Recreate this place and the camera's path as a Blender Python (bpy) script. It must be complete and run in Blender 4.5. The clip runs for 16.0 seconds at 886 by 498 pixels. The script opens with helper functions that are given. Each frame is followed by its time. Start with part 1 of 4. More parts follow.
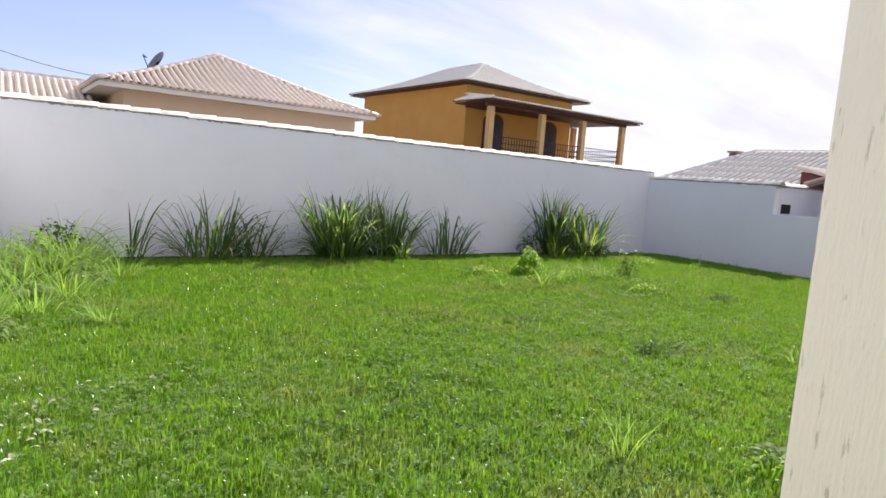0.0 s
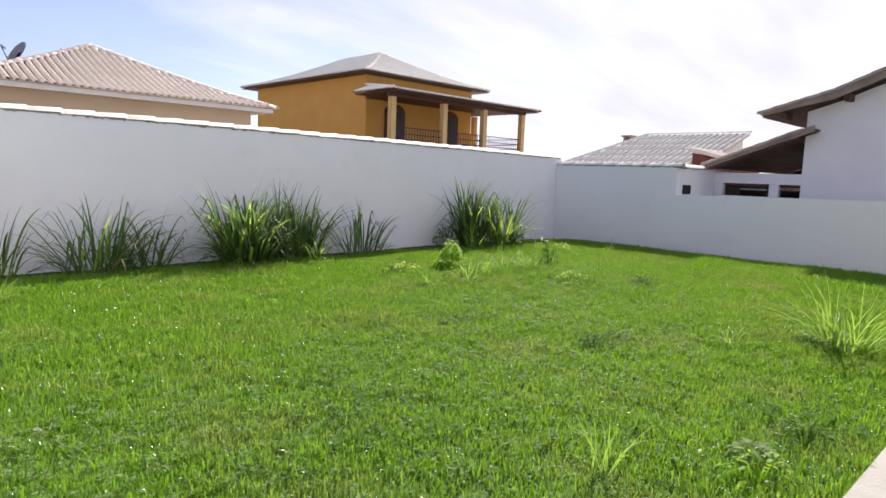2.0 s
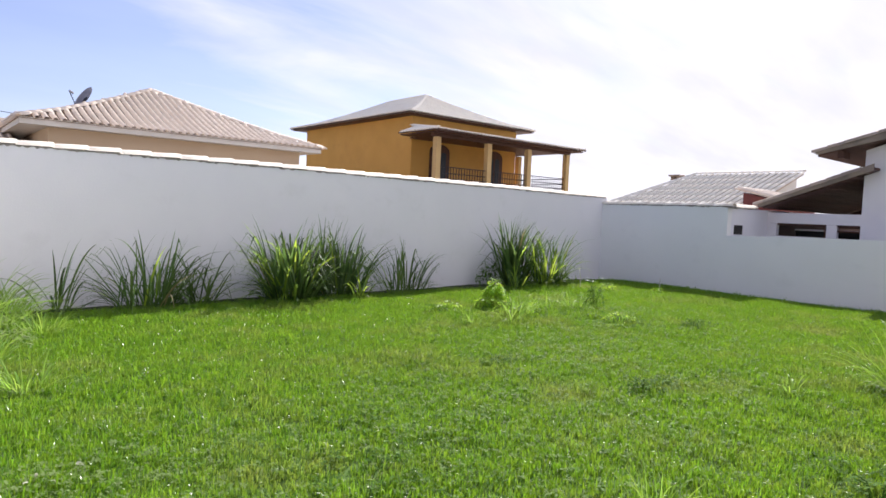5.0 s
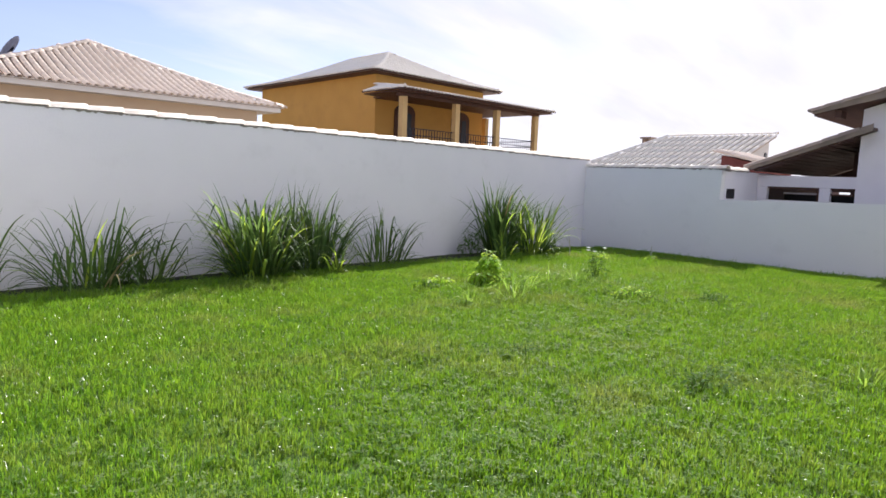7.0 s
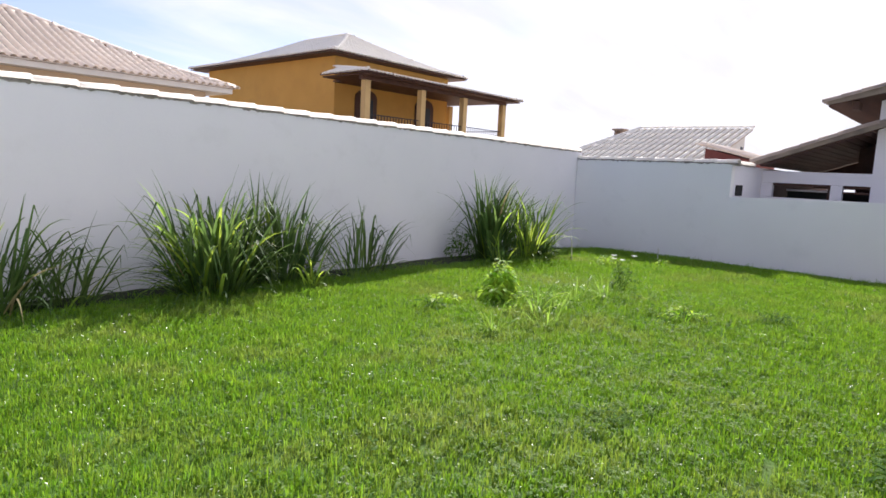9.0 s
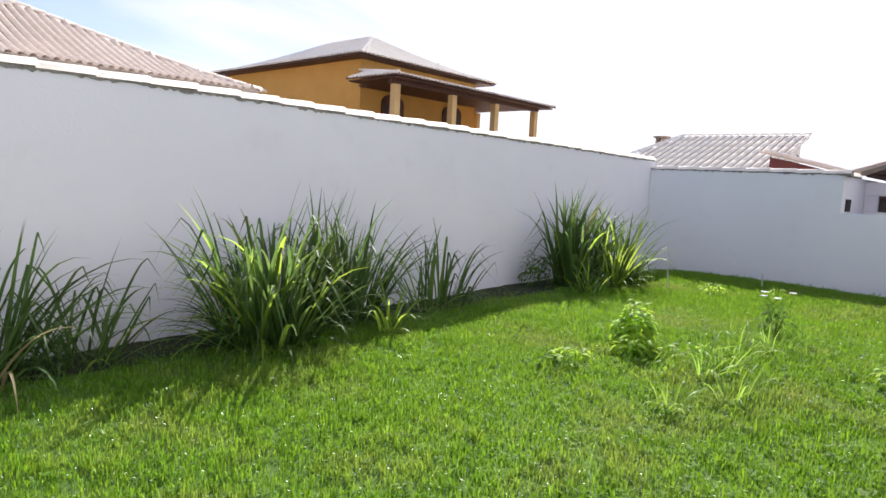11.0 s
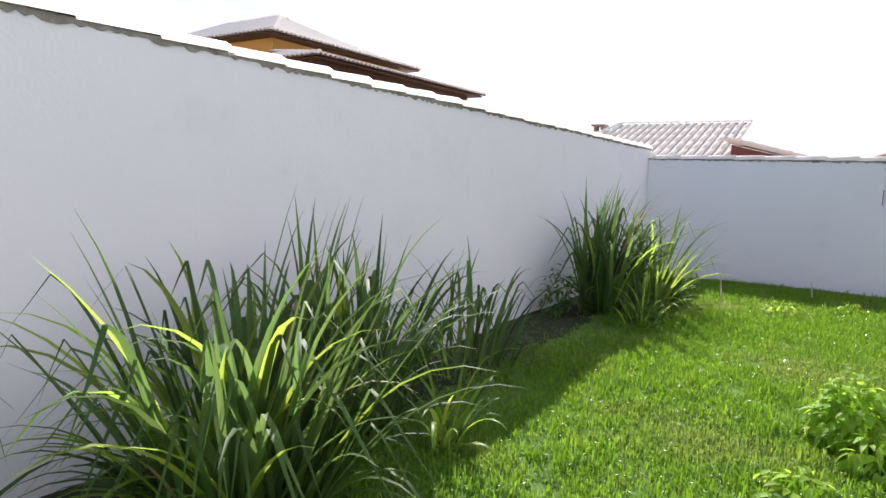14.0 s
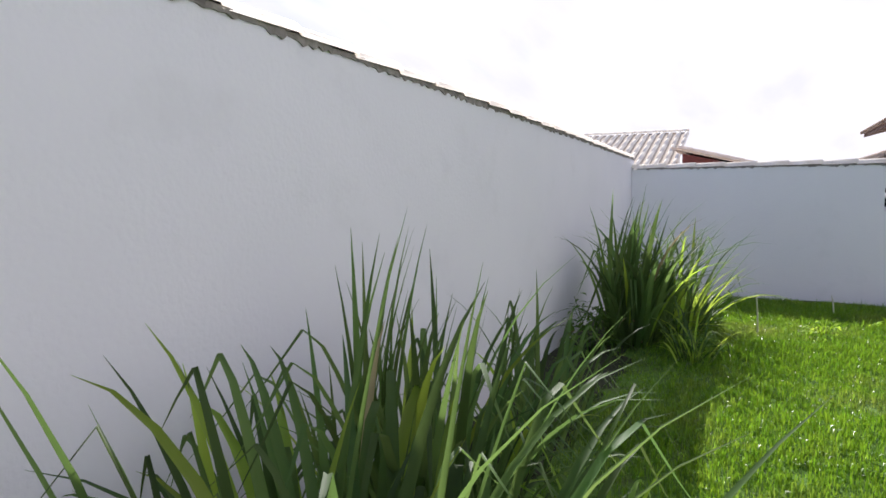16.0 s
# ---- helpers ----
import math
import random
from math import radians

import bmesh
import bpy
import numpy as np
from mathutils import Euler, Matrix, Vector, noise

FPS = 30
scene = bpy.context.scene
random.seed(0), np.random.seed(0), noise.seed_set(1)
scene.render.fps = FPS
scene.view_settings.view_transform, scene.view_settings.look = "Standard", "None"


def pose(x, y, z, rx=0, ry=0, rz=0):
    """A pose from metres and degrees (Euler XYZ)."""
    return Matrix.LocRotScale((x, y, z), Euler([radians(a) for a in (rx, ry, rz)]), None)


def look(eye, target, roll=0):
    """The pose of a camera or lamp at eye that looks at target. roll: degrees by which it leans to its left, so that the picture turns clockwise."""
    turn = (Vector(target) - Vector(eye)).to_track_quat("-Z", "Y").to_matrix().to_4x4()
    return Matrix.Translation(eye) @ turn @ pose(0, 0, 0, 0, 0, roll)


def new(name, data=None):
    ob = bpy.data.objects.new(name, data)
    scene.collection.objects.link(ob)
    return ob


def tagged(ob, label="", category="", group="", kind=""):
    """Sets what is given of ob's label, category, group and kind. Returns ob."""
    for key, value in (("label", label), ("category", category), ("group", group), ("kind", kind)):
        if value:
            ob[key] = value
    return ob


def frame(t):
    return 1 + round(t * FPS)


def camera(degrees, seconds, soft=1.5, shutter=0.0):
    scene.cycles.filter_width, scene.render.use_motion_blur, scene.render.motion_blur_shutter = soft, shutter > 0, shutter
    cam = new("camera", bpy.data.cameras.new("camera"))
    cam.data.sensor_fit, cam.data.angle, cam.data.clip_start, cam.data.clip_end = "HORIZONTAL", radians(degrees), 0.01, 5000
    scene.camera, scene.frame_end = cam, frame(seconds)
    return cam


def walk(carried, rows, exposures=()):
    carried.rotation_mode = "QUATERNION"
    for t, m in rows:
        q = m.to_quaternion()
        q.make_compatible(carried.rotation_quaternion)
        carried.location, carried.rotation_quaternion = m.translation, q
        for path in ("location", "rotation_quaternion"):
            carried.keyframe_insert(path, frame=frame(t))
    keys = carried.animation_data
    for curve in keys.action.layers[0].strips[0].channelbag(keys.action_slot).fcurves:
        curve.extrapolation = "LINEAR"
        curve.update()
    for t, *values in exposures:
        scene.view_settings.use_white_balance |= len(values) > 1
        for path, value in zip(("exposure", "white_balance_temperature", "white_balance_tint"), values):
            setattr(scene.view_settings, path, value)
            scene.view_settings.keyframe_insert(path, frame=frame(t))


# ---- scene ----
cam = camera(70.0, 16.0, 1.6)
METRES, EYE, TILT, LEAN, TURN = 10.4, 1.5, 0.0, 0.0, -35.6
ROWS = [
    (0.0, 0.0, 0.0, 0.0, 0.48, -6.45, -4.28),
    (0.5, -0.0039, 0.0175, -0.0022, 5.16, -6.13, -3.22),
    (1.0, -0.0063, 0.0372, -0.0013, 5.62, -7.44, -1.75),
    (1.5, -0.0151, 0.0458, 0.0005, -3.02, -6.22, -1.33),
    (2.0, -0.023, 0.0492, -0.0005, -8.57, -6.69, -2.18),
    (2.5, -0.0223, 0.0483, 0.0009, -6.66, -5.69, -1.87),
    (3.0, -0.0209, 0.0472, 0.0016, -4.02, -4.78, -1.8),
    (3.5, -0.0195, 0.0462, 0.0013, -3.87, -4.97, -2.23),
    (6.0, -0.0308, 0.0891, -0.0024, -4.89, -2.48, -2.34),
    (6.5, -0.0401, 0.1253, -0.0025, -2.81, -4.87, -2.12),
    (7.0, -0.0558, 0.1689, -0.0041, -8.48, -6.39, -2.23),
    (7.5, -0.062, 0.2098, -0.0044, -9.96, -5.11, -1.94),
    (8.0, -0.0669, 0.2586, -0.002, -10.52, -3.25, -1.96),
    (8.5, -0.0808, 0.3015, -0.0039, -12.32, -7.25, -4.42),
    (9.0, -0.0905, 0.3452, -0.0039, -12.93, -7.05, -2.88),
    (9.5, -0.1016, 0.3912, -0.0025, -10.84, -3.87, -3.86),
    (12.0, -0.1719, 0.6167, -0.0028, -13.57, -7.91, -2.0),
    (12.5, -0.175, 0.6635, -0.0014, -16.12, -4.55, -2.19),
    (13.0, -0.185, 0.7082, -0.0031, -19.09, -3.81, -2.27),
    (13.5, -0.1936, 0.749, -0.0014, -21.88, -6.13, -1.73),
    (14.0, -0.1959, 0.7984, -0.0018, -21.21, -6.61, -1.86),
    (14.5, -0.2035, 0.8326, -0.0022, -23.04, -7.51, -2.63),
    (15.0, -0.2117, 0.8711, 0.0, -28.51, -6.72, -3.17),
    (15.5, -0.216, 0.9098, -0.0046, -27.5, -3.43, -2.38),
    (16.0, -0.2195, 0.9497, -0.0034, -28.62, -4.79, 0.21),
]
EXPOSURES = [(0.0, 0.53, 6150, 17), (3.5, 0.55, 6150, 17), (9.5, 0.64, 6150, 17), (12.5, 0.85, 6150, 17), (15.0, 0.82, 6150, 17), (15.5, 0.84, 6150, 17), (16.0, 0.58, 6150, 17)]
walk(cam, [(t, pose(0, 0, EYE, TILT, LEAN, TURN) @ pose(METRES * x, METRES * y, METRES * z, 90 + pitch, roll, yaw)) for t, x, y, z, yaw, pitch, roll in ROWS], EXPOSURES)

# ---------------------------------------------------------------- light
SUN_DIR = Vector((1.15, 0.72, 1.0)).normalized()
SUN_EL = math.asin(SUN_DIR.z)
SUN_AZ = math.atan2(SUN_DIR.x, SUN_DIR.y)


def link(nt, a, b):
    nt.links.new(a, b)


def build_world():
    w = bpy.data.worlds.new("sky")
    w.use_nodes = True
    nt = w.node_tree
    nt.nodes.clear()
    N = nt.nodes.new
    out, bg = N("ShaderNodeOutputWorld"), N("ShaderNodeBackground")
    sky = N("ShaderNodeTexSky")
    sky.sky_type = "NISHITA"
    sky.sun_disc = False
    sky.sun_elevation, sky.sun_rotation = SUN_EL, SUN_AZ
    sky.air_density, sky.dust_density, sky.ozone_density = 1.0, 0.3, 3.5
    co = N("ShaderNodeTexCoord")
    sep = N("ShaderNodeSeparateXYZ")
    link(nt, co.outputs["Generated"], sep.inputs[0])
    add = N("ShaderNodeMath"); add.operation = "ADD"; add.inputs[1].default_value = 0.22
    link(nt, sep.outputs["Z"], add.inputs[0])
    mx = N("ShaderNodeMath"); mx.operation = "MAXIMUM"; mx.inputs[1].default_value = 0.05
    link(nt, add.outputs[0], mx.inputs[0])
    dx, dy = N("ShaderNodeMath"), N("ShaderNodeMath")
    dx.operation = dy.operation = "DIVIDE"
    link(nt, sep.outputs["X"], dx.inputs[0]); link(nt, mx.outputs[0], dx.inputs[1])
    link(nt, sep.outputs["Y"], dy.inputs[0]); link(nt, mx.outputs[0], dy.inputs[1])
    comb = N("ShaderNodeCombineXYZ")
    link(nt, dx.outputs[0], comb.inputs[0]); link(nt, dy.outputs[0], comb.inputs[1])
    mp = N("ShaderNodeMapping")
    mp.inputs["Rotation"].default_value = (0, 0, radians(35))
    mp.inputs["Scale"].default_value = (0.55, 1.5, 1)
    link(nt, comb.outputs[0], mp.inputs[0])
    nz = N("ShaderNodeTexNoise")
    nz.inputs["Scale"].default_value, nz.inputs["Detail"].default_value = 1.3, 7
    nz.inputs["Roughness"].default_value, nz.inputs["Distortion"].default_value = 0.55, 0.5
    link(nt, mp.outputs[0], nz.inputs["Vector"])
    # the cloud bank thickens towards the sun
    dot = N("ShaderNodeVectorMath"); dot.operation = "DOT_PRODUCT"
    link(nt, co.outputs["Generated"], dot.inputs[0])
    dot.inputs[1].default_value = (0.80, -0.42, 0.20)
    bias = N("ShaderNodeMath"); bias.operation = "MULTIPLY_ADD"
    link(nt, dot.outputs["Value"], bias.inputs[0])
    bias.inputs[1].default_value = 0.60
    link(nt, nz.outputs["Fac"], bias.inputs[2])
    ramp = N("ShaderNodeValToRGB")
    ramp.color_ramp.elements[0].position, ramp.color_ramp.elements[1].position = 0.47, 0.82
    ramp.color_ramp.elements[0].color = (0.17, 0.17, 0.17, 1)
    ramp.color_ramp.elements[1].color = (1, 1, 1, 1)
    link(nt, bias.outputs[0], ramp.inputs[0])
    mix = N("ShaderNodeMix"); mix.data_type = "RGBA"
    link(nt, ramp.outputs["Color"], mix.inputs["Factor"])
    tint = N("ShaderNodeMix"); tint.data_type = "RGBA"; tint.blend_type = "MULTIPLY"
    tint.inputs["Factor"].default_value = 1.0
    tint.inputs["B"].default_value = (1.10, 0.95, 1.03, 1)
    link(nt, sky.outputs[0], tint.inputs["A"])
    link(nt, tint.outputs["Result"], mix.inputs["A"])
    n2 = N("ShaderNodeTexNoise")
    n2.inputs["Scale"].default_value, n2.inputs["Detail"].default_value = 2.1, 6
    link(nt, mp.outputs[0], n2.inputs["Vector"])
    r2 = N("ShaderNodeMapRange")
    r2.inputs["From Min"].default_value, r2.inputs["From Max"].default_value = 0.35, 0.6
    link(nt, n2.outputs["Fac"], r2.inputs["Value"])
    cl = N("ShaderNodeMix"); cl.data_type = "RGBA"
    link(nt, r2.outputs[0], cl.inputs["Factor"])
    cl.inputs["A"].default_value, cl.inputs["B"].default_value = CLOUD_LOW, CLOUD
    link(nt, cl.outputs["Result"], mix.inputs["B"])
    link(nt, mix.outputs["Result"], bg.inputs["Color"])
    bg.inputs["Strength"].default_value = SKY
    link(nt, bg.outputs[0], out.inputs["Surface"])
    scene.world = w


SKY = 0.092
CLOUD = (8.2, 8.1, 8.3, 1)
CLOUD_LOW = (6.9, 6.85, 6.95, 1)
build_world()
sun_data = bpy.data.lights.new("sun", "SUN")
sun_data.energy, sun_data.angle, sun_data.color = 5.0, radians(0.6), (1.0, 0.95, 0.86)
sun = new("sun", sun_data)
sun.matrix_world = look((40, 25, 40), Vector((40, 25, 40)) - SUN_DIR)


# ---------------------------------------------------------------- materials
def material(name, base, second=None, scale=3.0, rough=0.8, bump=0.15, bump_scale=60.0, stain=None, stain_scale=0.7, stain_at=(0.55, 0.75),
             vary=0.0, metal=0.0, spec=0.3, trans=0.0, stretch=(1, 1, 1)):
    """Two-scale procedural surface: base blended to second by broad noise, a stain layer, fine bump; vary: value change per object or island."""
    m = bpy.data.materials.new(name)
    m.use_nodes = True
    nt = m.node_tree
    N = nt.nodes.new
    b = nt.nodes["Principled BSDF"]
    co = N("ShaderNodeTexCoord")
    mp = N("ShaderNodeMapping"); mp.inputs["Scale"].default_value = stretch
    geo = N("ShaderNodeNewGeometry")
    link(nt, geo.outputs["Position"], mp.inputs[0])
    n1 = N("ShaderNodeTexNoise")
    n1.inputs["Scale"].default_value, n1.inputs["Detail"].default_value = scale, 6
    link(nt, mp.outputs[0], n1.inputs["Vector"])
    mix = N("ShaderNodeMix"); mix.data_type = "RGBA"
    mix.inputs["A"].default_value = (*base, 1)
    mix.inputs["B"].default_value = (*(second or [c * 0.8 for c in base]), 1)
    r1 = N("ShaderNodeMapRange")
    r1.inputs["From Min"].default_value, r1.inputs["From Max"].default_value = 0.3, 0.7
    link(nt, n1.outputs["Fac"], r1.inputs["Value"])
    link(nt, r1.outputs[0], mix.inputs["Factor"])
    col = mix.outputs["Result"]
    if stain:
        n2 = N("ShaderNodeTexNoise")
        n2.inputs["Scale"].default_value, n2.inputs["Detail"].default_value = stain_scale, 8
        n2.inputs["Roughness"].default_value = 0.65
        link(nt, mp.outputs[0], n2.inputs["Vector"])
        r2 = N("ShaderNodeMapRange")
        r2.inputs["From Min"].default_value, r2.inputs["From Max"].default_value = stain_at
        link(nt, n2.outputs["Fac"], r2.inputs["Value"])
        m2 = N("ShaderNodeMix"); m2.data_type = "RGBA"
        link(nt, r2.outputs[0], m2.inputs["Factor"])
        link(nt, col, m2.inputs["A"])
        m2.inputs["B"].default_value = (*stain, 1)
        col = m2.outputs["Result"]
    if vary:
        info = N("ShaderNodeObjectInfo")
        ad = N("ShaderNodeMath"); ad.operation = "ADD"
        link(nt, info.outputs["Random"], ad.inputs[0])
        link(nt, geo.outputs["Random Per Island"], ad.inputs[1])
        fr = N("ShaderNodeMath"); fr.operation = "FRACT"
        link(nt, ad.outputs[0], fr.inputs[0])
        rv = N("ShaderNodeMapRange")
        rv.inputs["To Min"].default_value, rv.inputs["To Max"].default_value = 1 - vary, 1 + vary
        link(nt, fr.outputs[0], rv.inputs["Value"])
        hs = N("ShaderNodeHueSaturation")
        link(nt, rv.outputs[0], hs.inputs["Value"])
        if vary > 0.15:
            h1 = N("ShaderNodeMath"); h1.operation = "MULTIPLY"; h1.inputs[1].default_value = 7.31
            link(nt, fr.outputs[0], h1.inputs[0])
            h2 = N("ShaderNodeMath"); h2.operation = "FRACT"
            link(nt, h1.outputs[0], h2.inputs[0])
            h3 = N("ShaderNodeMapRange")
            h3.inputs["To Min"].default_value, h3.inputs["To Max"].default_value = 0.486, 0.510
            link(nt, h2.outputs[0], h3.inputs["Value"])
            link(nt, h3.outputs[0], hs.inputs["Hue"])
        link(nt, col, hs.inputs["Color"])
        col = hs.outputs["Color"]
    link(nt, col, b.inputs["Base Color"])
    b.inputs["Roughness"].default_value, b.inputs["Metallic"].default_value = rough, metal
    b.inputs["Specular IOR Level"].default_value = spec
    if bump:
        n3 = N("ShaderNodeTexNoise")
        n3.inputs["Scale"].default_value, n3.inputs["Detail"].default_value = bump_scale, 4
        link(nt, mp.outputs[0], n3.inputs["Vector"])
        bp = N("ShaderNodeBump")
        bp.inputs["Strength"].default_value, bp.inputs["Distance"].default_value = bump, 0.02
        link(nt, n3.outputs["Fac"], bp.inputs["Height"])
        link(nt, bp.outputs[0], b.inputs["Normal"])
    if trans:
        tr = N("ShaderNodeBsdfTranslucent")
        bright = N("ShaderNodeHueSaturation")
        bright.inputs["Hue"].default_value, bright.inputs["Value"].default_value = 0.479, 1.8
        link(nt, col, bright.inputs["Color"])
        link(nt, bright.outputs["Color"], tr.inputs["Color"])
        ms = N("ShaderNodeMixShader"); ms.inputs[0].default_value = trans
        out = nt.nodes["Material Output"]
        link(nt, b.outputs[0], ms.inputs[1]); link(nt, tr.outputs[0], ms.inputs[2])
        link(nt, ms.outputs[0], out.inputs["Surface"])
    return m


# Lavender cast in the white offsets green bounce light from the lawn.
WHITE = material("white_wall_bounce_tint", (0.83, 0.82, 0.855), (0.79, 0.785, 0.82), 0.9, 0.9, 0.12, 45, stain=(0.745, 0.74, 0.765), stain_scale=1.6, stain_at=(0.56, 0.8), spec=0.15)
# The same white, lightened to make up for dim light on the east wall.
WHITE_LIFTED = material("light_lifted_white_wall", (0.88, 0.875, 0.865), (0.85, 0.845, 0.835), 0.9, 0.9, 0.12, 45, stain=(0.80, 0.795, 0.785), stain_scale=1.6, stain_at=(0.58, 0.8), spec=0.15)
WHITE_PLAIN = material("white_plaster", (0.82, 0.79, 0.80), (0.77, 0.74, 0.76), 1.5, 0.9, 0.15, 40, spec=0.15)
CREAM = material("cream_textured_paint", (0.80, 0.74, 0.60), (0.77, 0.71, 0.57), 1.2, 0.85, 0.35, 90, stain=(0.52, 0.46, 0.34), stain_scale=42, stain_at=(0.60, 0.66), spec=0.2, stretch=(1, 1, 0.13))
CAP = material("painted_clay_tile", (0.80, 0.76, 0.67), (0.68, 0.61, 0.52), 6, 0.75, 0.3, 50, stain=(0.36, 0.31, 0.26), stain_scale=9, stain_at=(0.60, 0.8), vary=0.08)
MORTAR = material("coping_mortar", (0.36, 0.33, 0.30), (0.20, 0.18, 0.16), 14, 0.95, 0.6, 30)
BEIGE_TILE = material("beige_roof_tile", (0.88, 0.755, 0.625), (0.83, 0.70, 0.57), 1.0, 0.6, 0.05, 40, stain=(0.64, 0.50, 0.41), stain_scale=0.9, stain_at=(0.6, 0.85), vary=0.03)
GREY_TILE = material("pale_grey_roof_tile", (0.92, 0.87, 0.76), (0.88, 0.82, 0.71), 1.0, 0.8, 0.05, 40, stain=(0.74, 0.67, 0.58), stain_scale=0.9, stain_at=(0.6, 0.85), vary=0.03, spec=0.12)
OLD_TILE = material("weathered_clay_tile", (0.42, 0.33, 0.26), (0.32, 0.25, 0.20), 3.0, 0.85, 0.3, 40, stain=(0.22, 0.19, 0.16), stain_scale=2.0, stain_at=(0.5, 0.8), vary=0.15)
# Deck tones made darker so the colour carries shade between the barrels.
CHANNEL = material("shade_toned_channel_tile", (0.40, 0.30, 0.235), (0.31, 0.23, 0.18), 2.0, 0.85, 0.2, 40)
CHANNEL_GREY = material("shade_toned_grey_channel", (0.55, 0.47, 0.38), (0.47, 0.40, 0.32), 2.0, 0.85, 0.2, 40)
BEIGE = material("beige_house_paint", (0.60, 0.47, 0.33), (0.56, 0.43, 0.30), 1.0, 0.9, 0.15, 30)
FASCIA = material("white_fascia", (0.76, 0.73, 0.68), (0.68, 0.65, 0.60), 2.0, 0.7, 0.05, 30)
ORANGE = material("ochre_house_paint", (0.60, 0.34, 0.085), (0.55, 0.31, 0.075), 0.8, 0.85, 0.1, 30, stain=(0.50, 0.28, 0.075), stain_scale=0.9, stain_at=(0.5, 0.8))
POST = material("tan_post_paint", (0.62, 0.44, 0.20), (0.55, 0.38, 0.17), 2.0, 0.85, 0.1, 30)
WOOD = material("dark_stained_wood", (0.10, 0.045, 0.028), (0.06, 0.028, 0.018), 5, 0.6, 0.3, 40, stretch=(1, 1, 0.3))
BOARD = material("brown_ceiling_board", (0.115, 0.058, 0.045), (0.08, 0.042, 0.033), 3, 0.65, 0.3, 30, vary=0.12, stretch=(0.2, 3, 1))
INNER_SHADE = material("red_brown_inner_shade", (0.11, 0.055, 0.045), (0.075, 0.038, 0.03), 4, 0.7, 0.3, 30)
# Red kept dark to carry the annex roof's shade in the colour.
BRICKRED = material("red_painted_plaster", (0.22, 0.07, 0.06), (0.17, 0.055, 0.045), 3, 0.8, 0.2, 30)
VERGE = material("weathered_verge_mortar", (0.34, 0.27, 0.21), (0.25, 0.20, 0.16), 2.5, 0.9, 0.4, 25, stain=(0.17, 0.14, 0.12), stain_scale=1.6, stain_at=(0.5, 0.75))
IRON = material("dark_iron", (0.03, 0.035, 0.045), (0.05, 0.05, 0.06), 9, 0.5, 0.05, 60, metal=0.6)
DISH = material("grey_dish_metal", (0.32, 0.32, 0.36), (0.26, 0.26, 0.30), 6, 0.5, 0.0, 60, metal=0.3)
BLACK = material("dark_void_paint", (0.02, 0.02, 0.022), (0.03, 0.028, 0.028), 5, 0.8, 0.1, 30)
CONCRETE = material("pale_concrete", (0.44, 0.41, 0.37), (0.37, 0.35, 0.31), 4, 0.9, 0.4, 50, stain=(0.31, 0.29, 0.26), stain_scale=3, stain_at=(0.55, 0.8))
SOIL = material("lawn_soil", (0.085, 0.18, 0.022), (0.075, 0.13, 0.022), 2.5, 0.95, 0.8, 25, stain=(0.06, 0.07, 0.022), stain_scale=5, stain_at=(0.55, 0.8))
DIRT = material("pale_sandy_ground", (0.36, 0.31, 0.25), (0.28, 0.24, 0.19), 1.5, 0.95, 0.5, 12, stain=(0.20, 0.19, 0.13), stain_scale=0.4, stain_at=(0.5, 0.75))
LAWN = material("lawn_grass", (0.080, 0.200, 0.010), (0.114, 0.243, 0.013), 3.2, 0.32, 0, 20, stain=(0.165, 0.215, 0.045), stain_scale=0.8, stain_at=(0.50, 0.74), vary=0.32, spec=0.55, trans=0.48)
BLADE = material("tall_grass_blade", (0.052, 0.108, 0.028), (0.080, 0.145, 0.036), 2.0, 0.54, 0.05, 30, vary=0.42, spec=0.24, trans=0.46)
# Lighter copy of BLADE: the lime of sunlit blades painted as base colour.
BLADE_LIT = material("sunlit_tone_grass_blade", (0.17, 0.30, 0.030), (0.22, 0.34, 0.045), 2.0, 0.45, 0.05, 30, vary=0.3, spec=0.3, trans=0.6)
DRY = material("dry_grass_blade", (0.34, 0.30, 0.14), (0.24, 0.20, 0.09), 3.0, 0.6, 0.05, 30, vary=0.2, trans=0.3)
LIME = material("lime_green_leaf", (0.21, 0.38, 0.03), (0.28, 0.44, 0.05), 4.0, 0.55, 0.05, 30, vary=0.3, spec=0.2, trans=0.52)
DARKLEAF = material("dark_green_leaf", (0.062, 0.14, 0.024), (0.085, 0.17, 0.03), 4.0, 0.75, 0.05, 30, spec=0.08, vary=0.3, trans=0.3)
PETAL = material("white_petal", (0.8, 0.8, 0.78), (0.7, 0.7, 0.66), 9, 0.6, 0, 30, trans=0.3)
PALE = material("pale_dry_leaf", (0.55, 0.55, 0.45), (0.42, 0.42, 0.30), 9, 0.6, 0.1, 40, vary=0.1, trans=0.2)
TUFT = material("bright_tuft_blade", (0.145, 0.285, 0.035), (0.20, 0.34, 0.055), 4.0, 0.45, 0.05, 30, vary=0.2, spec=0.35, trans=0.45)
PALEGREEN = material("pale_weed_leaf", (0.17, 0.26, 0.075), (0.22, 0.295, 0.12), 5, 0.7, 0, 30, vary=0.14, spec=0.12, trans=0.4)
CLOVER = material("clover_leaf", (0.095, 0.205, 0.02), (0.125, 0.235, 0.032), 5, 0.6, 0, 30, vary=0.14, spec=0.18, trans=0.4)
BARK = material("brown_bark", (0.13, 0.09, 0.06), (0.08, 0.06, 0.045), 6, 0.9, 0.6, 20)
FARGREEN = material("far_foliage", (0.06, 0.11, 0.04), (0.09, 0.14, 0.055), 0.4, 0.9, 0.3, 4, vary=0.25)
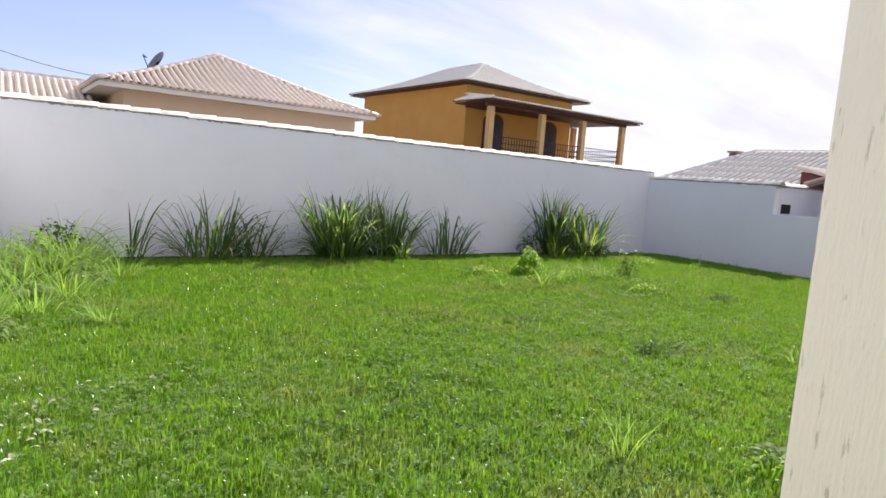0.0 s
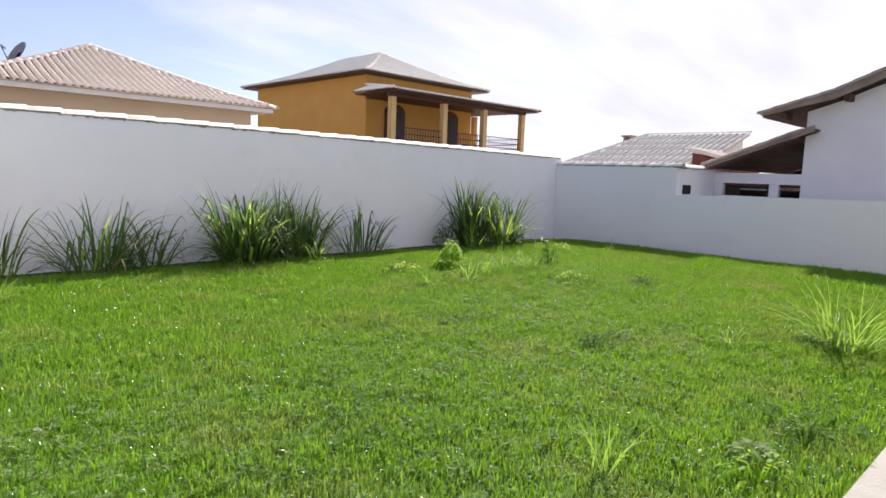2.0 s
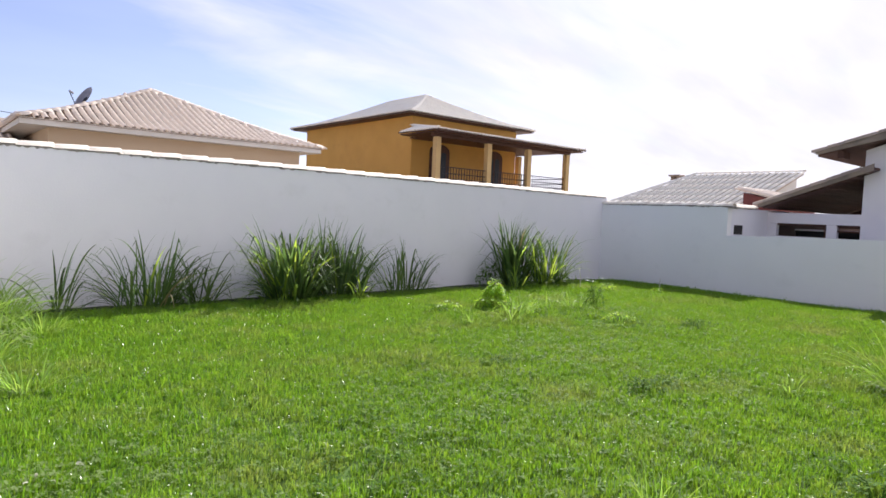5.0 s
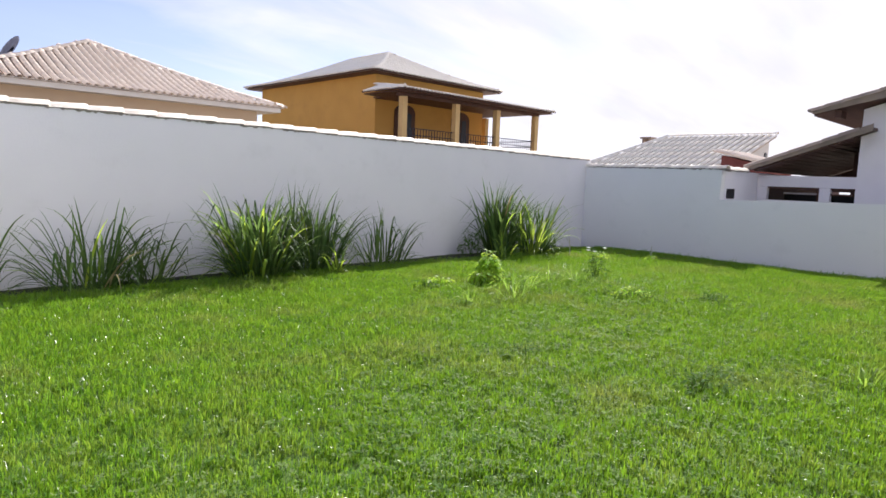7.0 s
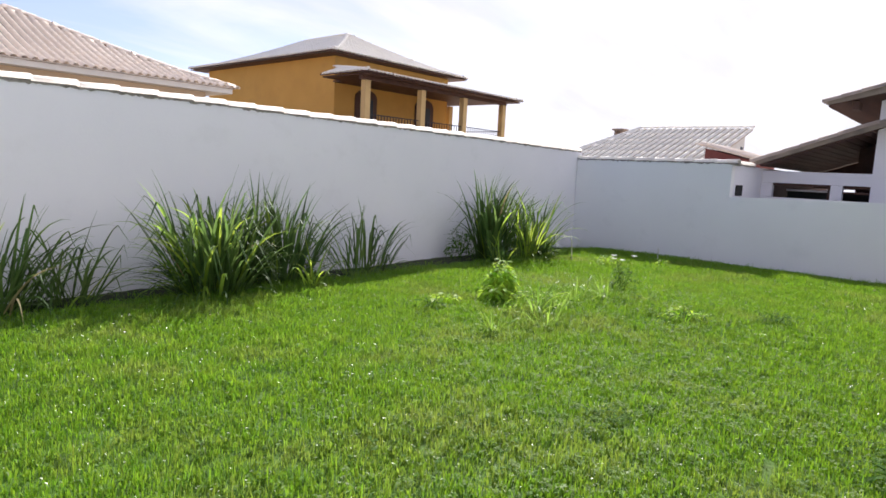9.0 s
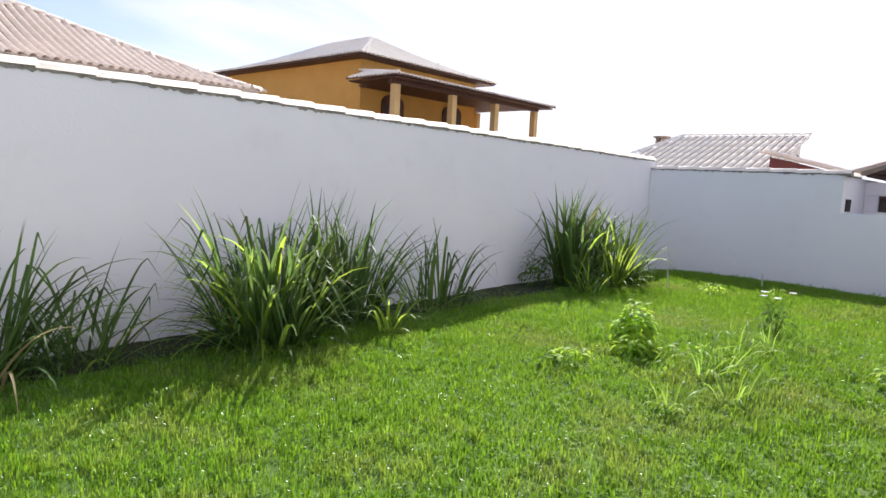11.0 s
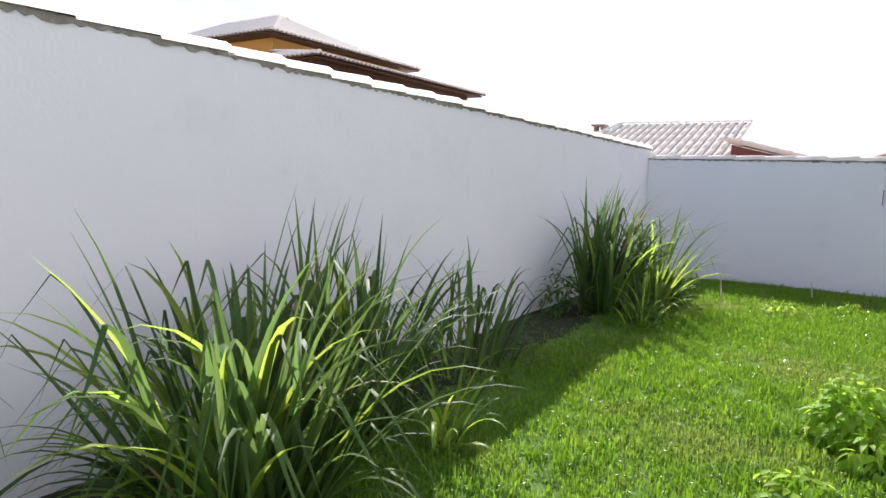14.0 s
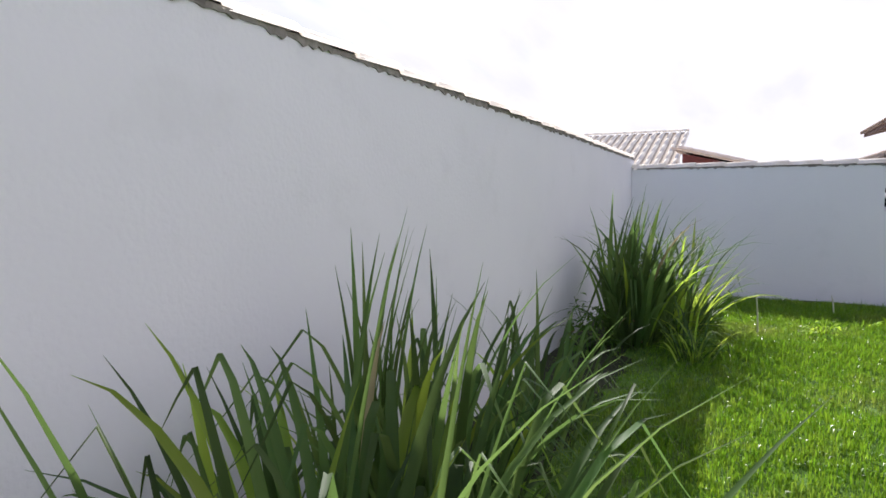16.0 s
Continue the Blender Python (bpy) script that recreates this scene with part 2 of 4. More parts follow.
GLASS = material("dark_window_glass", (0.03, 0.035, 0.045), (0.04, 0.045, 0.05), 2, 0.3, 0, 30, spec=0.2)


# ---------------------------------------------------------------- mesh helpers
def finish(bm, name, mat, parent=None, smooth=False):
    me = bpy.data.meshes.new(name)
    bm.normal_update()
    bm.to_mesh(me)
    bm.free()
    me.materials.append(mat)
    if smooth:
        me.shade_smooth()
    ob = new(name, me)
    if parent:
        ob.parent = parent
    return ob


def part(name, bm, mat, parent, label="", smooth=False):
    ob = finish(bm, name, mat, parent, smooth)
    if label:
        tagged(ob, label)
    return ob


def empty(name, x=0, y=0, z=0):
    e = new(name)
    e.location = (x, y, z)
    e.empty_display_size = 0.1
    return e


def add_box(bm, x0, x1, y0, y1, z0, z1, bevel=0.0):
    r = bmesh.ops.create_cube(bm, size=1.0)
    for v in r["verts"]:
        v.co = Vector(((x0 + x1) / 2 + v.co.x * (x1 - x0), (y0 + y1) / 2 + v.co.y * (y1 - y0), (z0 + z1) / 2 + v.co.z * (z1 - z0)))
    if bevel:
        es = {e for v in r["verts"] for e in v.link_edges}
        bmesh.ops.bevel(bm, geom=list(es), offset=bevel, segments=2, affect="EDGES", profile=0.6)
    return bm


def box(x0, x1, y0, y1, z0, z1, bevel=0.0):
    return add_box(bmesh.new(), x0, x1, y0, y1, z0, z1, bevel)


def prism(points, axis, a, b):
    """A solid with the outline points (2D), drawn out along an axis from a to b."""
    bm = bmesh.new()
    def at(p, h):
        return {"x": (h, p[0], p[1]), "y": (p[0], h, p[1]), "z": (p[0], p[1], h)}[axis]
    lo = [bm.verts.new(at(p, a)) for p in points]
    hi = [bm.verts.new(at(p, b)) for p in points]
    bm.faces.new(lo)
    bm.faces.new(hi[::-1])
    n = len(points)
    for i in range(n):
        bm.faces.new((lo[i], hi[i], hi[(i + 1) % n], lo[(i + 1) % n]))
    bmesh.ops.recalc_face_normals(bm, faces=bm.faces)
    return bm


def tube(points, r, sides=6):
    bm = bmesh.new()
    rings = []
    for i, p in enumerate(points):
        p = Vector(p)
        d = (Vector(points[min(i + 1, len(points) - 1)]) - Vector(points[max(i - 1, 0)])).normalized()
        q = d.to_track_quat("Z", "Y")
        rr = r[i] if isinstance(r, (list, tuple)) else r
        rings.append([bm.verts.new(p + q @ Vector((rr * math.cos(a * math.tau / sides), rr * math.sin(a * math.tau / sides), 0))) for a in range(sides)])
    for a, b in zip(rings, rings[1:]):
        for i in range(sides):
            bm.faces.new((a[i], a[(i + 1) % sides], b[(i + 1) % sides], b[i]))
    bm.faces.new(rings[0][::-1])
    bm.faces.new(rings[-1])
    return bm


def raw_mesh(name, verts, faces, mat, smooth=False):
    """A mesh straight from numpy arrays; faces all of one size."""
    me = bpy.data.meshes.new(name)
    k = faces.shape[1]
    me.vertices.add(len(verts))
    me.vertices.foreach_set("co", verts.astype(np.float32).ravel())
    me.loops.add(faces.size)
    me.loops.foreach_set("vertex_index", faces.astype(np.int32).ravel())
    me.polygons.add(len(faces))
    me.polygons.foreach_set("loop_start", np.arange(0, faces.size, k, dtype=np.int32))
    me.polygons.foreach_set("loop_total", np.full(len(faces), k, dtype=np.int32))
    me.update(calc_edges=True)
    me.validate()
    me.materials.append(mat)
    if smooth:
        me.shade_smooth()
    return me


# ---------------------------------------------------------------- roof tiles
def barrel_arrays(width=0.155, length=0.40, rise=0.085, taper=0.955, thick=0.016, lift=0.009):
    """One barrel tile, lying along +y (up the slope), crown up; returns vertices and quads."""
    n = 6
    vs, fs = [], []
    for y, s in ((0.0, 1.0), (length, taper)):
        for off in (0.0, -thick):
            for i in range(n + 1):
                a = math.pi * i / n
                vs.append((-math.cos(a) * width / 2 * s, y, math.sin(a) * (rise + off) * s + (lift if y == 0.0 else 0.0)))
    def idx(ring, lay, i):
        return ring * 2 * (n + 1) + lay * (n + 1) + i
    for i in range(n):
        fs.append((idx(0, 0, i), idx(0, 0, i + 1), idx(1, 0, i + 1), idx(1, 0, i)))
        fs.append((idx(0, 1, i), idx(1, 1, i), idx(1, 1, i + 1), idx(0, 1, i + 1)))
        fs.append((idx(0, 0, i), idx(0, 1, i), idx(0, 1, i + 1), idx(0, 0, i + 1)))
    for e in (0, n):
        fs.append((idx(0, 0, e), idx(1, 0, e), idx(1, 1, e), idx(0, 1, e)))
    return np.array(vs), np.array(fs)


def slope_places(origin, along, run, rise, polygon, width=0.22, course=0.34, flare=1.0):
    """Poses of tiles on a slope. origin: a point of the eave; along: the eave's direction in plan; run: the way up in plan (unit);
    rise(d): height over the eave at d metres in plan; polygon(u, d): whether a place belongs to the slope."""
    out = []
    for iu in range(-80, 160):
        u = iu * width
        d = -0.10
        while d < 14:
            h0, h1 = rise(max(0.0, d)) + min(0.0, d) * 0.3, rise(max(0.0, d) + 0.3)
            if d < 0:
                h1 = h0 + rise(0.3)
            tilt = math.atan2(h1 - h0, 0.3)
            if polygon(u, max(0.0, d) + 0.05) and (d < 0.15 or polygon(u, d + 0.26)):
                p = Vector(origin) + Vector(along) * u + Vector(run) * d + Vector((0, 0, h0))
                yv = Vector((run[0] * math.cos(tilt), run[1] * math.cos(tilt), math.sin(tilt)))
                xv = Vector(along)
                zv = xv.cross(yv)
                if zv.z < 0:
                    xv = -xv
                    zv = xv.cross(yv)
                j = random.uniform(-0.012, 0.012)
                m = Matrix(((xv.x, yv.x, zv.x, p.x), (xv.y, yv.y, zv.y, p.y), (xv.z, yv.z, zv.z, p.z), (0, 0, 0, 1))) @ pose(j * 0.3, j, 0, 0, 0, 0)
                out.append(m)
            d += course * math.cos(tilt)
    return out


TILE_V, TILE_F = barrel_arrays()


def joined_tiles(name, places, mat, parent, label="", arrays=None):
    V, F = arrays or (TILE_V, TILE_F)
    if not places:
        return None
    vs = np.concatenate([V @ np.array(m.to_3x3()).T + np.array(m.translation) for m in places])
    fs = np.concatenate([F + i * len(V) for i in range(len(places))])
    ob = new(name, raw_mesh(name, vs, fs, mat, True))
    ob.parent = parent
    tagged(ob, label or "rows of barrel roof tiles", kind="stuff")
    return ob


def single_tiles(name, places, mat, parent, arrays=None, limit=300):
    V, F = arrays or (TILE_V, TILE_F)
    me = raw_mesh(name, V, F, mat, True)
    for m in places[:limit]:
        ob = new(name, me)
        ob.parent = parent
        ob.matrix_local = parent.matrix_world.inverted() @ m if parent.parent is None else m
    return places[limit:]


RIDGE = barrel_arrays(0.23, 0.42, 0.075, 0.97, 0.02)
WIDE = barrel_arrays(0.155, 1.02, 0.062, 0.99, 0.016, 0.002)


# ---------------------------------------------------------------- ground
WALL_Y, WALL_X, WEST_X = 11.14, 14.81, -0.38


def ground_z(x, y):
    z = -0.06 + 0.03 * noise.noise((x * 0.55, y * 0.55, 0.3)) + 0.012 * noise.noise((x * 2.3, y * 2.3, 1.7))
    for gap in (WALL_Y - y, WALL_X - x):
        if gap < 1.3:
            z -= 0.10 * min(1.0, (1.3 - gap) / 1.3) ** 1.2
    mound = math.exp(-((x - 8.2) ** 2 + (y - 7.0) ** 2) / 1.6)
    return z + 0.10 * mound


def build_ground():
    xs = [-900, -300, -100, -40, -15, -5] + list(np.arange(-2.0, 16.01, 0.2)) + [20, 30, 50, 110, 300, 900]
    ys = [-900, -300, -100, -40, -15, -6] + list(np.arange(-3.0, 12.01, 0.2)) + [16, 24, 40, 100, 300, 900]
    bm = bmesh.new()
    grid = [[bm.verts.new((x, y, ground_z(x, y) if -2 <= x <= 15.0 and -3 <= y <= 11.4 else -0.25)) for x in xs] for y in ys]
    for r0, r1 in zip(grid, grid[1:]):
        for i in range(len(xs) - 1):
            bm.faces.new((r0[i], r0[i + 1], r1[i + 1], r1[i]))
    for f in bm.faces:
        c = f.calc_center_median()
        f.material_index = 0 if -0.4 < c.x < 14.9 and -3 < c.y < 11.2 else 1
    ob = finish(bm, "ground", SOIL, smooth=True)
    ob.data.materials.append(DIRT)
    return tagged(ob, "dark soil under the lawn and pale sandy ground beyond", "ground", kind="structure")


build_ground()


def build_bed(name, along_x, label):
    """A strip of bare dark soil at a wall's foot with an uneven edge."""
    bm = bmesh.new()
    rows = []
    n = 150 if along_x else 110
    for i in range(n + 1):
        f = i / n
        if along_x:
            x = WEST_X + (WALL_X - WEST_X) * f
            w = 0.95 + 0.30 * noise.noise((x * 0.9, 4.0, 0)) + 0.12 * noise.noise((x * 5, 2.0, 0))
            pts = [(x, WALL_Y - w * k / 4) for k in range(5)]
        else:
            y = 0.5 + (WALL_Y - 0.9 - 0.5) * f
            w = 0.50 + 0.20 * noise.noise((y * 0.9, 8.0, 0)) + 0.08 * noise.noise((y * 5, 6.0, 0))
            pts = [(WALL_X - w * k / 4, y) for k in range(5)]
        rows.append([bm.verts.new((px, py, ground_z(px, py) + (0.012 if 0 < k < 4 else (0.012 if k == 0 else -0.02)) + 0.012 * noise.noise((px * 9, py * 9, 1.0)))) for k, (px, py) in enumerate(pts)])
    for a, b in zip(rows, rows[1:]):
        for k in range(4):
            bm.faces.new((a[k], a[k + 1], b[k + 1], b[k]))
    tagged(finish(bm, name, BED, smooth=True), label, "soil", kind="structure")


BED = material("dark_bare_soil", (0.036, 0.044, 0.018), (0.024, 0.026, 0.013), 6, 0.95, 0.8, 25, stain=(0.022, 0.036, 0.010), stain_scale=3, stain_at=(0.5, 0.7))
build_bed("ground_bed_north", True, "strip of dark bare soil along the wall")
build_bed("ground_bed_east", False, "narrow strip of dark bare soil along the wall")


def lawn_fields():
    """Coarse tables over the garden: the ground's height and three patch noises."""
    gx, gy = np.arange(-0.6, 15.2, 0.1), np.arange(0.8, 11.4, 0.1)
    height = np.array([[ground_z(a, b) for a in gx] for b in gy])
    broad = np.array([[noise.noise((a * 0.8, b * 0.8, 7.0)) + 0.5 * noise.noise((a * 2.6, b * 2.6, 2.0)) for a in gx] for b in gy])
    fine = np.array([[noise.noise((a * 3.7, b * 3.7, 4.0)) + 0.6 * noise.noise((a * 8.5, b * 8.5, 9.0)) for a in gx] for b in gy])
    def read(table, x, y):
        return table[((y - 0.8) / 0.1).astype(int).clip(0, len(gy) - 1), ((x + 0.6) / 0.1).astype(int).clip(0, len(gx) - 1)]
    return height, broad, fine, read


HEIGHT, BROAD, FINE, read_field = lawn_fields()


def build_lawn(tufts=260000, each=4):
    """Short coarse grass in small splayed tufts of uneven height, thinning out towards the walls' feet."""
    rng = np.random.default_rng(5)
    cx = rng.uniform(WEST_X + 0.02, WALL_X - 0.02, tufts)
    cy = rng.uniform(1.22, WALL_Y - 0.02, tufts)
    pv, fv = read_field(BROAD, cx, cy), read_field(FINE, cx, cy)
    gap = np.minimum(WALL_Y - cy, (WALL_X - cx) * 1.7) + 0.30 * pv
    keep = rng.random(tufts) < np.clip(0.05 + 0.95 * (gap - 0.6) / 1.05, 0.05, 1.0) * np.where(fv < -0.45, 0.6, 1.0)
    cx, cy, pv, fv, gap = cx[keep], cy[keep], pv[keep], fv[keep], gap[keep]
    tall = 0.047 * (1 + 0.30 * np.clip(pv, -0.7, 1)) * (1 + 0.45 * np.clip(fv, -0.8, 1)) * rng.lognormal(0, 0.2, len(cx)) * np.where(rng.random(len(cx)) < 0.03, 1.8, 1.0)
    tall = np.minimum(tall * np.clip(0.55 + 0.45 * (gap - 0.4), 0.55, 1.0), 0.11)
    x, y, tall = np.repeat(cx, each), np.repeat(cy, each), np.repeat(tall, each)
    n = len(x)
    a = rng.uniform(0, math.tau, n)
    off = np.abs(rng.normal(0, 0.020, n))
    x, y = x + np.cos(a) * off, y + np.sin(a) * off
    a += rng.normal(0, 0.7, n)
    x, y = x.clip(WEST_X + 0.01, WALL_X - 0.01), y.clip(1.26, WALL_Y - 0.01)
    z = read_field(HEIGHT, x, y)
    flat = rng.random(n) < 0.20
    lean = np.where(flat, rng.uniform(0.6, 1.2, n), rng.uniform(0.0, 0.5, n))
    h = tall * rng.uniform(0.55, 1.2, n) * np.where(flat, 0.85, 1.05)
    w = rng.uniform(0.0022, 0.0042, n) * np.where(flat, 1.2, 1.0)
    d = np.stack([np.cos(a), np.sin(a)], 1)
    turn = a + rng.normal(0, 0.35, n)
    s = np.stack([-np.sin(turn), np.cos(turn)], 1)
    base = np.stack([x, y, z - 0.01], 1)
    mid = base.copy()
    mid[:, :2] += d * (h * lean * 0.38)[:, None]
    mid[:, 2] += h * np.where(flat, 0.80, 0.68) + 0.01
    left, right = mid.copy(), mid.copy()
    left[:, :2] -= s * w[:, None]
    right[:, :2] += s * w[:, None]
    tip = base.copy()
    tip[:, :2] += d * (h * lean)[:, None]
    tip[:, 2] += h * np.where(flat, 0.75, 1.0) + 0.01
    vs = np.stack([base, left, tip, right], 1).reshape(-1, 3)
    i = np.arange(n) * 4
    fs = np.concatenate([np.stack([i, i + 3, i + 1], 1), np.stack([i + 1, i + 3, i + 2], 1)])
    ob = new("lawn_grass", raw_mesh("lawn_grass", vs, fs, LAWN))
    tagged(ob, "bright green lawn grass, sunlit, a little uneven", "grass", kind="stuff")


# ---------------------------------------------------------------- boundary walls
def wave(seed, amp, f):
    return lambda s: amp * noise.noise((s * f, seed, 0.0))


def wall_block(name, x0, x1, y0, y1, z0, top, label):
    """A rendered wall with a softly uneven face; top(s): its height along the longer side."""
    long_x = (x1 - x0) > (y1 - y0)
    n = max(2, int(max(x1 - x0, y1 - y0) / 0.5))
    bm = bmesh.new()
    rows = []
    for i in range(n + 1):
        f = i / n
        if long_x:
            x = x0 + (x1 - x0) * f
            pts = [(x, y0, z0), (x, y0, top(x)), (x, y1, top(x)), (x, y1, z0)]
        else:
            y = y0 + (y1 - y0) * f
            pts = [(x0, y, z0), (x0, y, top(y)), (x1, y, top(y)), (x1, y, z0)]
        rows.append([bm.verts.new(p) for p in pts])
    for a, b in zip(rows, rows[1:]):
        for i in range(4):
            bm.faces.new((a[i], a[(i + 1) % 4], b[(i + 1) % 4], b[i]))
    bm.faces.new(rows[0][::-1])
    bm.faces.new(rows[-1])
    bmesh.ops.recalc_face_normals(bm, faces=bm.faces)
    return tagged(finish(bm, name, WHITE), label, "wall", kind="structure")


CAP_ARR = barrel_arrays(0.25, 0.46, 0.074, 0.94, 0.02, 0.012)


def cap_row(wall, start, way, length, top, step=0.44):
    """Overlapping barrel tiles along the top of a wall, bedded in mortar."""
    way = Vector(way)
    n = int(length / step)
    places = []
    for i in range(n + 1):
        s = i * step
        p = Vector(start) + way * s
        p.z = top(s) + 0.012
        xv = way.cross(Vector((0, 0, 1)))
        m = Matrix(((xv.x, way.x, 0, p.x), (xv.y, way.y, 0, p.y), (0, 0, 1, p.z), (0, 0, 0, 1)))
        places.append(m @ pose(random.uniform(-0.006, 0.006), 0, 0, random.uniform(-0.5, 0.3), random.uniform(-2, 2), random.uniform(-0.7, 0.7)))
    single_tiles("cap_tile", places, CAP, wall, CAP_ARR)
    # mortar bed, ragged along its lower edge
    rnd = random.Random(int(length * 10))
    bm = bmesh.new()
    side = way.cross(Vector((0, 0, 1)))
    rings = []
    for i in range(int(length / 0.035) + 1):
        s = min(length, i * 0.035)
        p = Vector(start) + way * s
        t = top(s)
        o = 0.1015 + rnd.uniform(0, 0.012)
        lo = t - 0.002 - 0.026 * rnd.random() ** 2
        rings.append([bm.verts.new(p.xyz * Vector((1, 1, 0)) + side * a + Vector((0, 0, b))) for a, b in ((-o, lo), (-o, t + 0.02), (o, t + 0.02), (o, lo))])
    for a, b in zip(rings, rings[1:]):
        for i in range(4):
            bm.faces.new((a[i], a[(i + 1) % 4], b[(i + 1) % 4], b[i]))
    bm.faces.new(rings[0][::-1])
    bm.faces.new(rings[-1])
    bmesh.ops.recalc_face_normals(bm, faces=bm.faces)
    part("mortar_bed", bm, MORTAR, wall, "grey mortar under the tiles")


def north_top(x):
    return 2.16 - 0.008 * max(0.0, x - 4) + 0.012 * noise.noise((x * 0.4, 3.0, 0.0))


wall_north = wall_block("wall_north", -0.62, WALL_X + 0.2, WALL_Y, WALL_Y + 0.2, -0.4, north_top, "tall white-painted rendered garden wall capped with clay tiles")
cap_row(wall_north, (WALL_X + 0.15, WALL_Y + 0.1, 0), (-1, 0, 0), 15.4, lambda s: north_top(WALL_X + 0.15 - s))
wall_east = tagged(finish(prism([(-9.0, -0.4), (WALL_Y - 0.004, -0.4), (WALL_Y - 0.004, 1.89), (7.62, 1.89), (7.62, 1.22), (2.6, 1.33), (-9.0, 1.33)], "x", WALL_X, WALL_X + 0.2), "wall_east", WHITE_LIFTED),
                   "white-painted garden wall, tile-capped where tall, stepping down", "wall", kind="structure")
cap_row(wall_east, (WALL_X + 0.1, 7.52, 0), (0, 1, 0), 3.55, lambda s: 1.893, 0.44)
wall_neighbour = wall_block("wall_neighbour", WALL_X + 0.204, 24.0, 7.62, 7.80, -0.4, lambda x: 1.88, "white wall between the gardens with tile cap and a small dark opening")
cap_row(wall_neighbour, (16.3, 7.70, 0), (-1, 0, 0), 1.3, lambda s: 1.885)
# Black slab on the wall face stands for the shade inside the vent.
part("vent_shade_slab", box(15.15, 15.56, 7.60, 7.64, 1.25, 1.47), BLACK, wall_neighbour, "small dark square vent")
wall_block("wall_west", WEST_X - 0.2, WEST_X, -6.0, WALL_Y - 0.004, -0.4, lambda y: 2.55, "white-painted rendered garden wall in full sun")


# ---------------------------------------------------------------- the house that the walk starts at
def build_home():
    h = empty("cream_house", 1.8, 0.804, 0)
    tagged(h, "cream textured house corner beside the lawn", "house", kind="structure")
    def P(name, bm, mat, label=""):
        ob = part(name, bm, mat, h, label)
        ob.location = (-1.8, -0.804, 0)
        return ob
    P("wall", box(1.8, 11.0, -6.0, 0.804, -0.3, 3.3, 0.012), CREAM)
    P("roof", prism([(1.4, 3.3), (6.4, 5.0), (11.4, 3.3), (11.4, 3.304), (1.4, 3.302)], "y", -6.5, 1.2), OLD_TILE)


build_home()
tagged(finish(box(1.5, 11.3, 0.808, 1.25, -0.3, 0.02, 0.01), "pavement", CONCRETE), "pale concrete apron along the house wall", "pavement", kind="structure")


# ---------------------------------------------------------------- neighbouring houses
def house(name, label, x, y):
    return tagged(empty(name, x, y, -0.25), label, "house")


def under(parent, name, bm, mat, label="", smooth=False):
    """A part given in world places under a thing that stands elsewhere."""
    ob = part(name, bm, mat, parent, label, smooth)
    ob.matrix_parent_inverse = Matrix.Translation(-parent.location)
    return ob


def world_part(parent, ob):
    if ob:
        ob.matrix_parent_inverse = Matrix.Translation(-parent.location)


def tiles_on(parent, places, mat, singles=0, name="roof_tiles", arrays=None):
    if singles:
        V, F = TILE_V, TILE_F
        me = raw_mesh("roof_tile", V, F, mat, True)
        for m in places[:singles]:
            ob = new("roof_tile", me)
            ob.parent = parent
            ob.matrix_parent_inverse = Matrix.Translation(-parent.location)
            ob.matrix_basis = m
        places = places[singles:]
    world_part(parent, joined_tiles(name, places, mat, parent, "", arrays))


def ridges(parent, a, b, mat):
    V, F = RIDGE
    me = raw_mesh("ridge_tile", V, F, mat, True)
    a, b = Vector(a), Vector(b)
    d = b - a
    n = max(1, int(d.length / 0.36))
    yv = d.normalized()
    xv = yv.cross(Vector((0, 0, 1))).normalized()
    zv = xv.cross(yv)
    for i in range(n):
        p = a + d * (i / n) + Vector((0, 0, 0.03))
        ob = new("ridge_tile", me)
        ob.parent = parent
        ob.matrix_parent_inverse = Matrix.Translation(-parent.location)
        ob.matrix_basis = Matrix(((xv.x, yv.x, zv.x, p.x), (xv.y, yv.y, zv.y, p.y), (xv.z, yv.z, zv.z, p.z), (0, 0, 0, 1)))


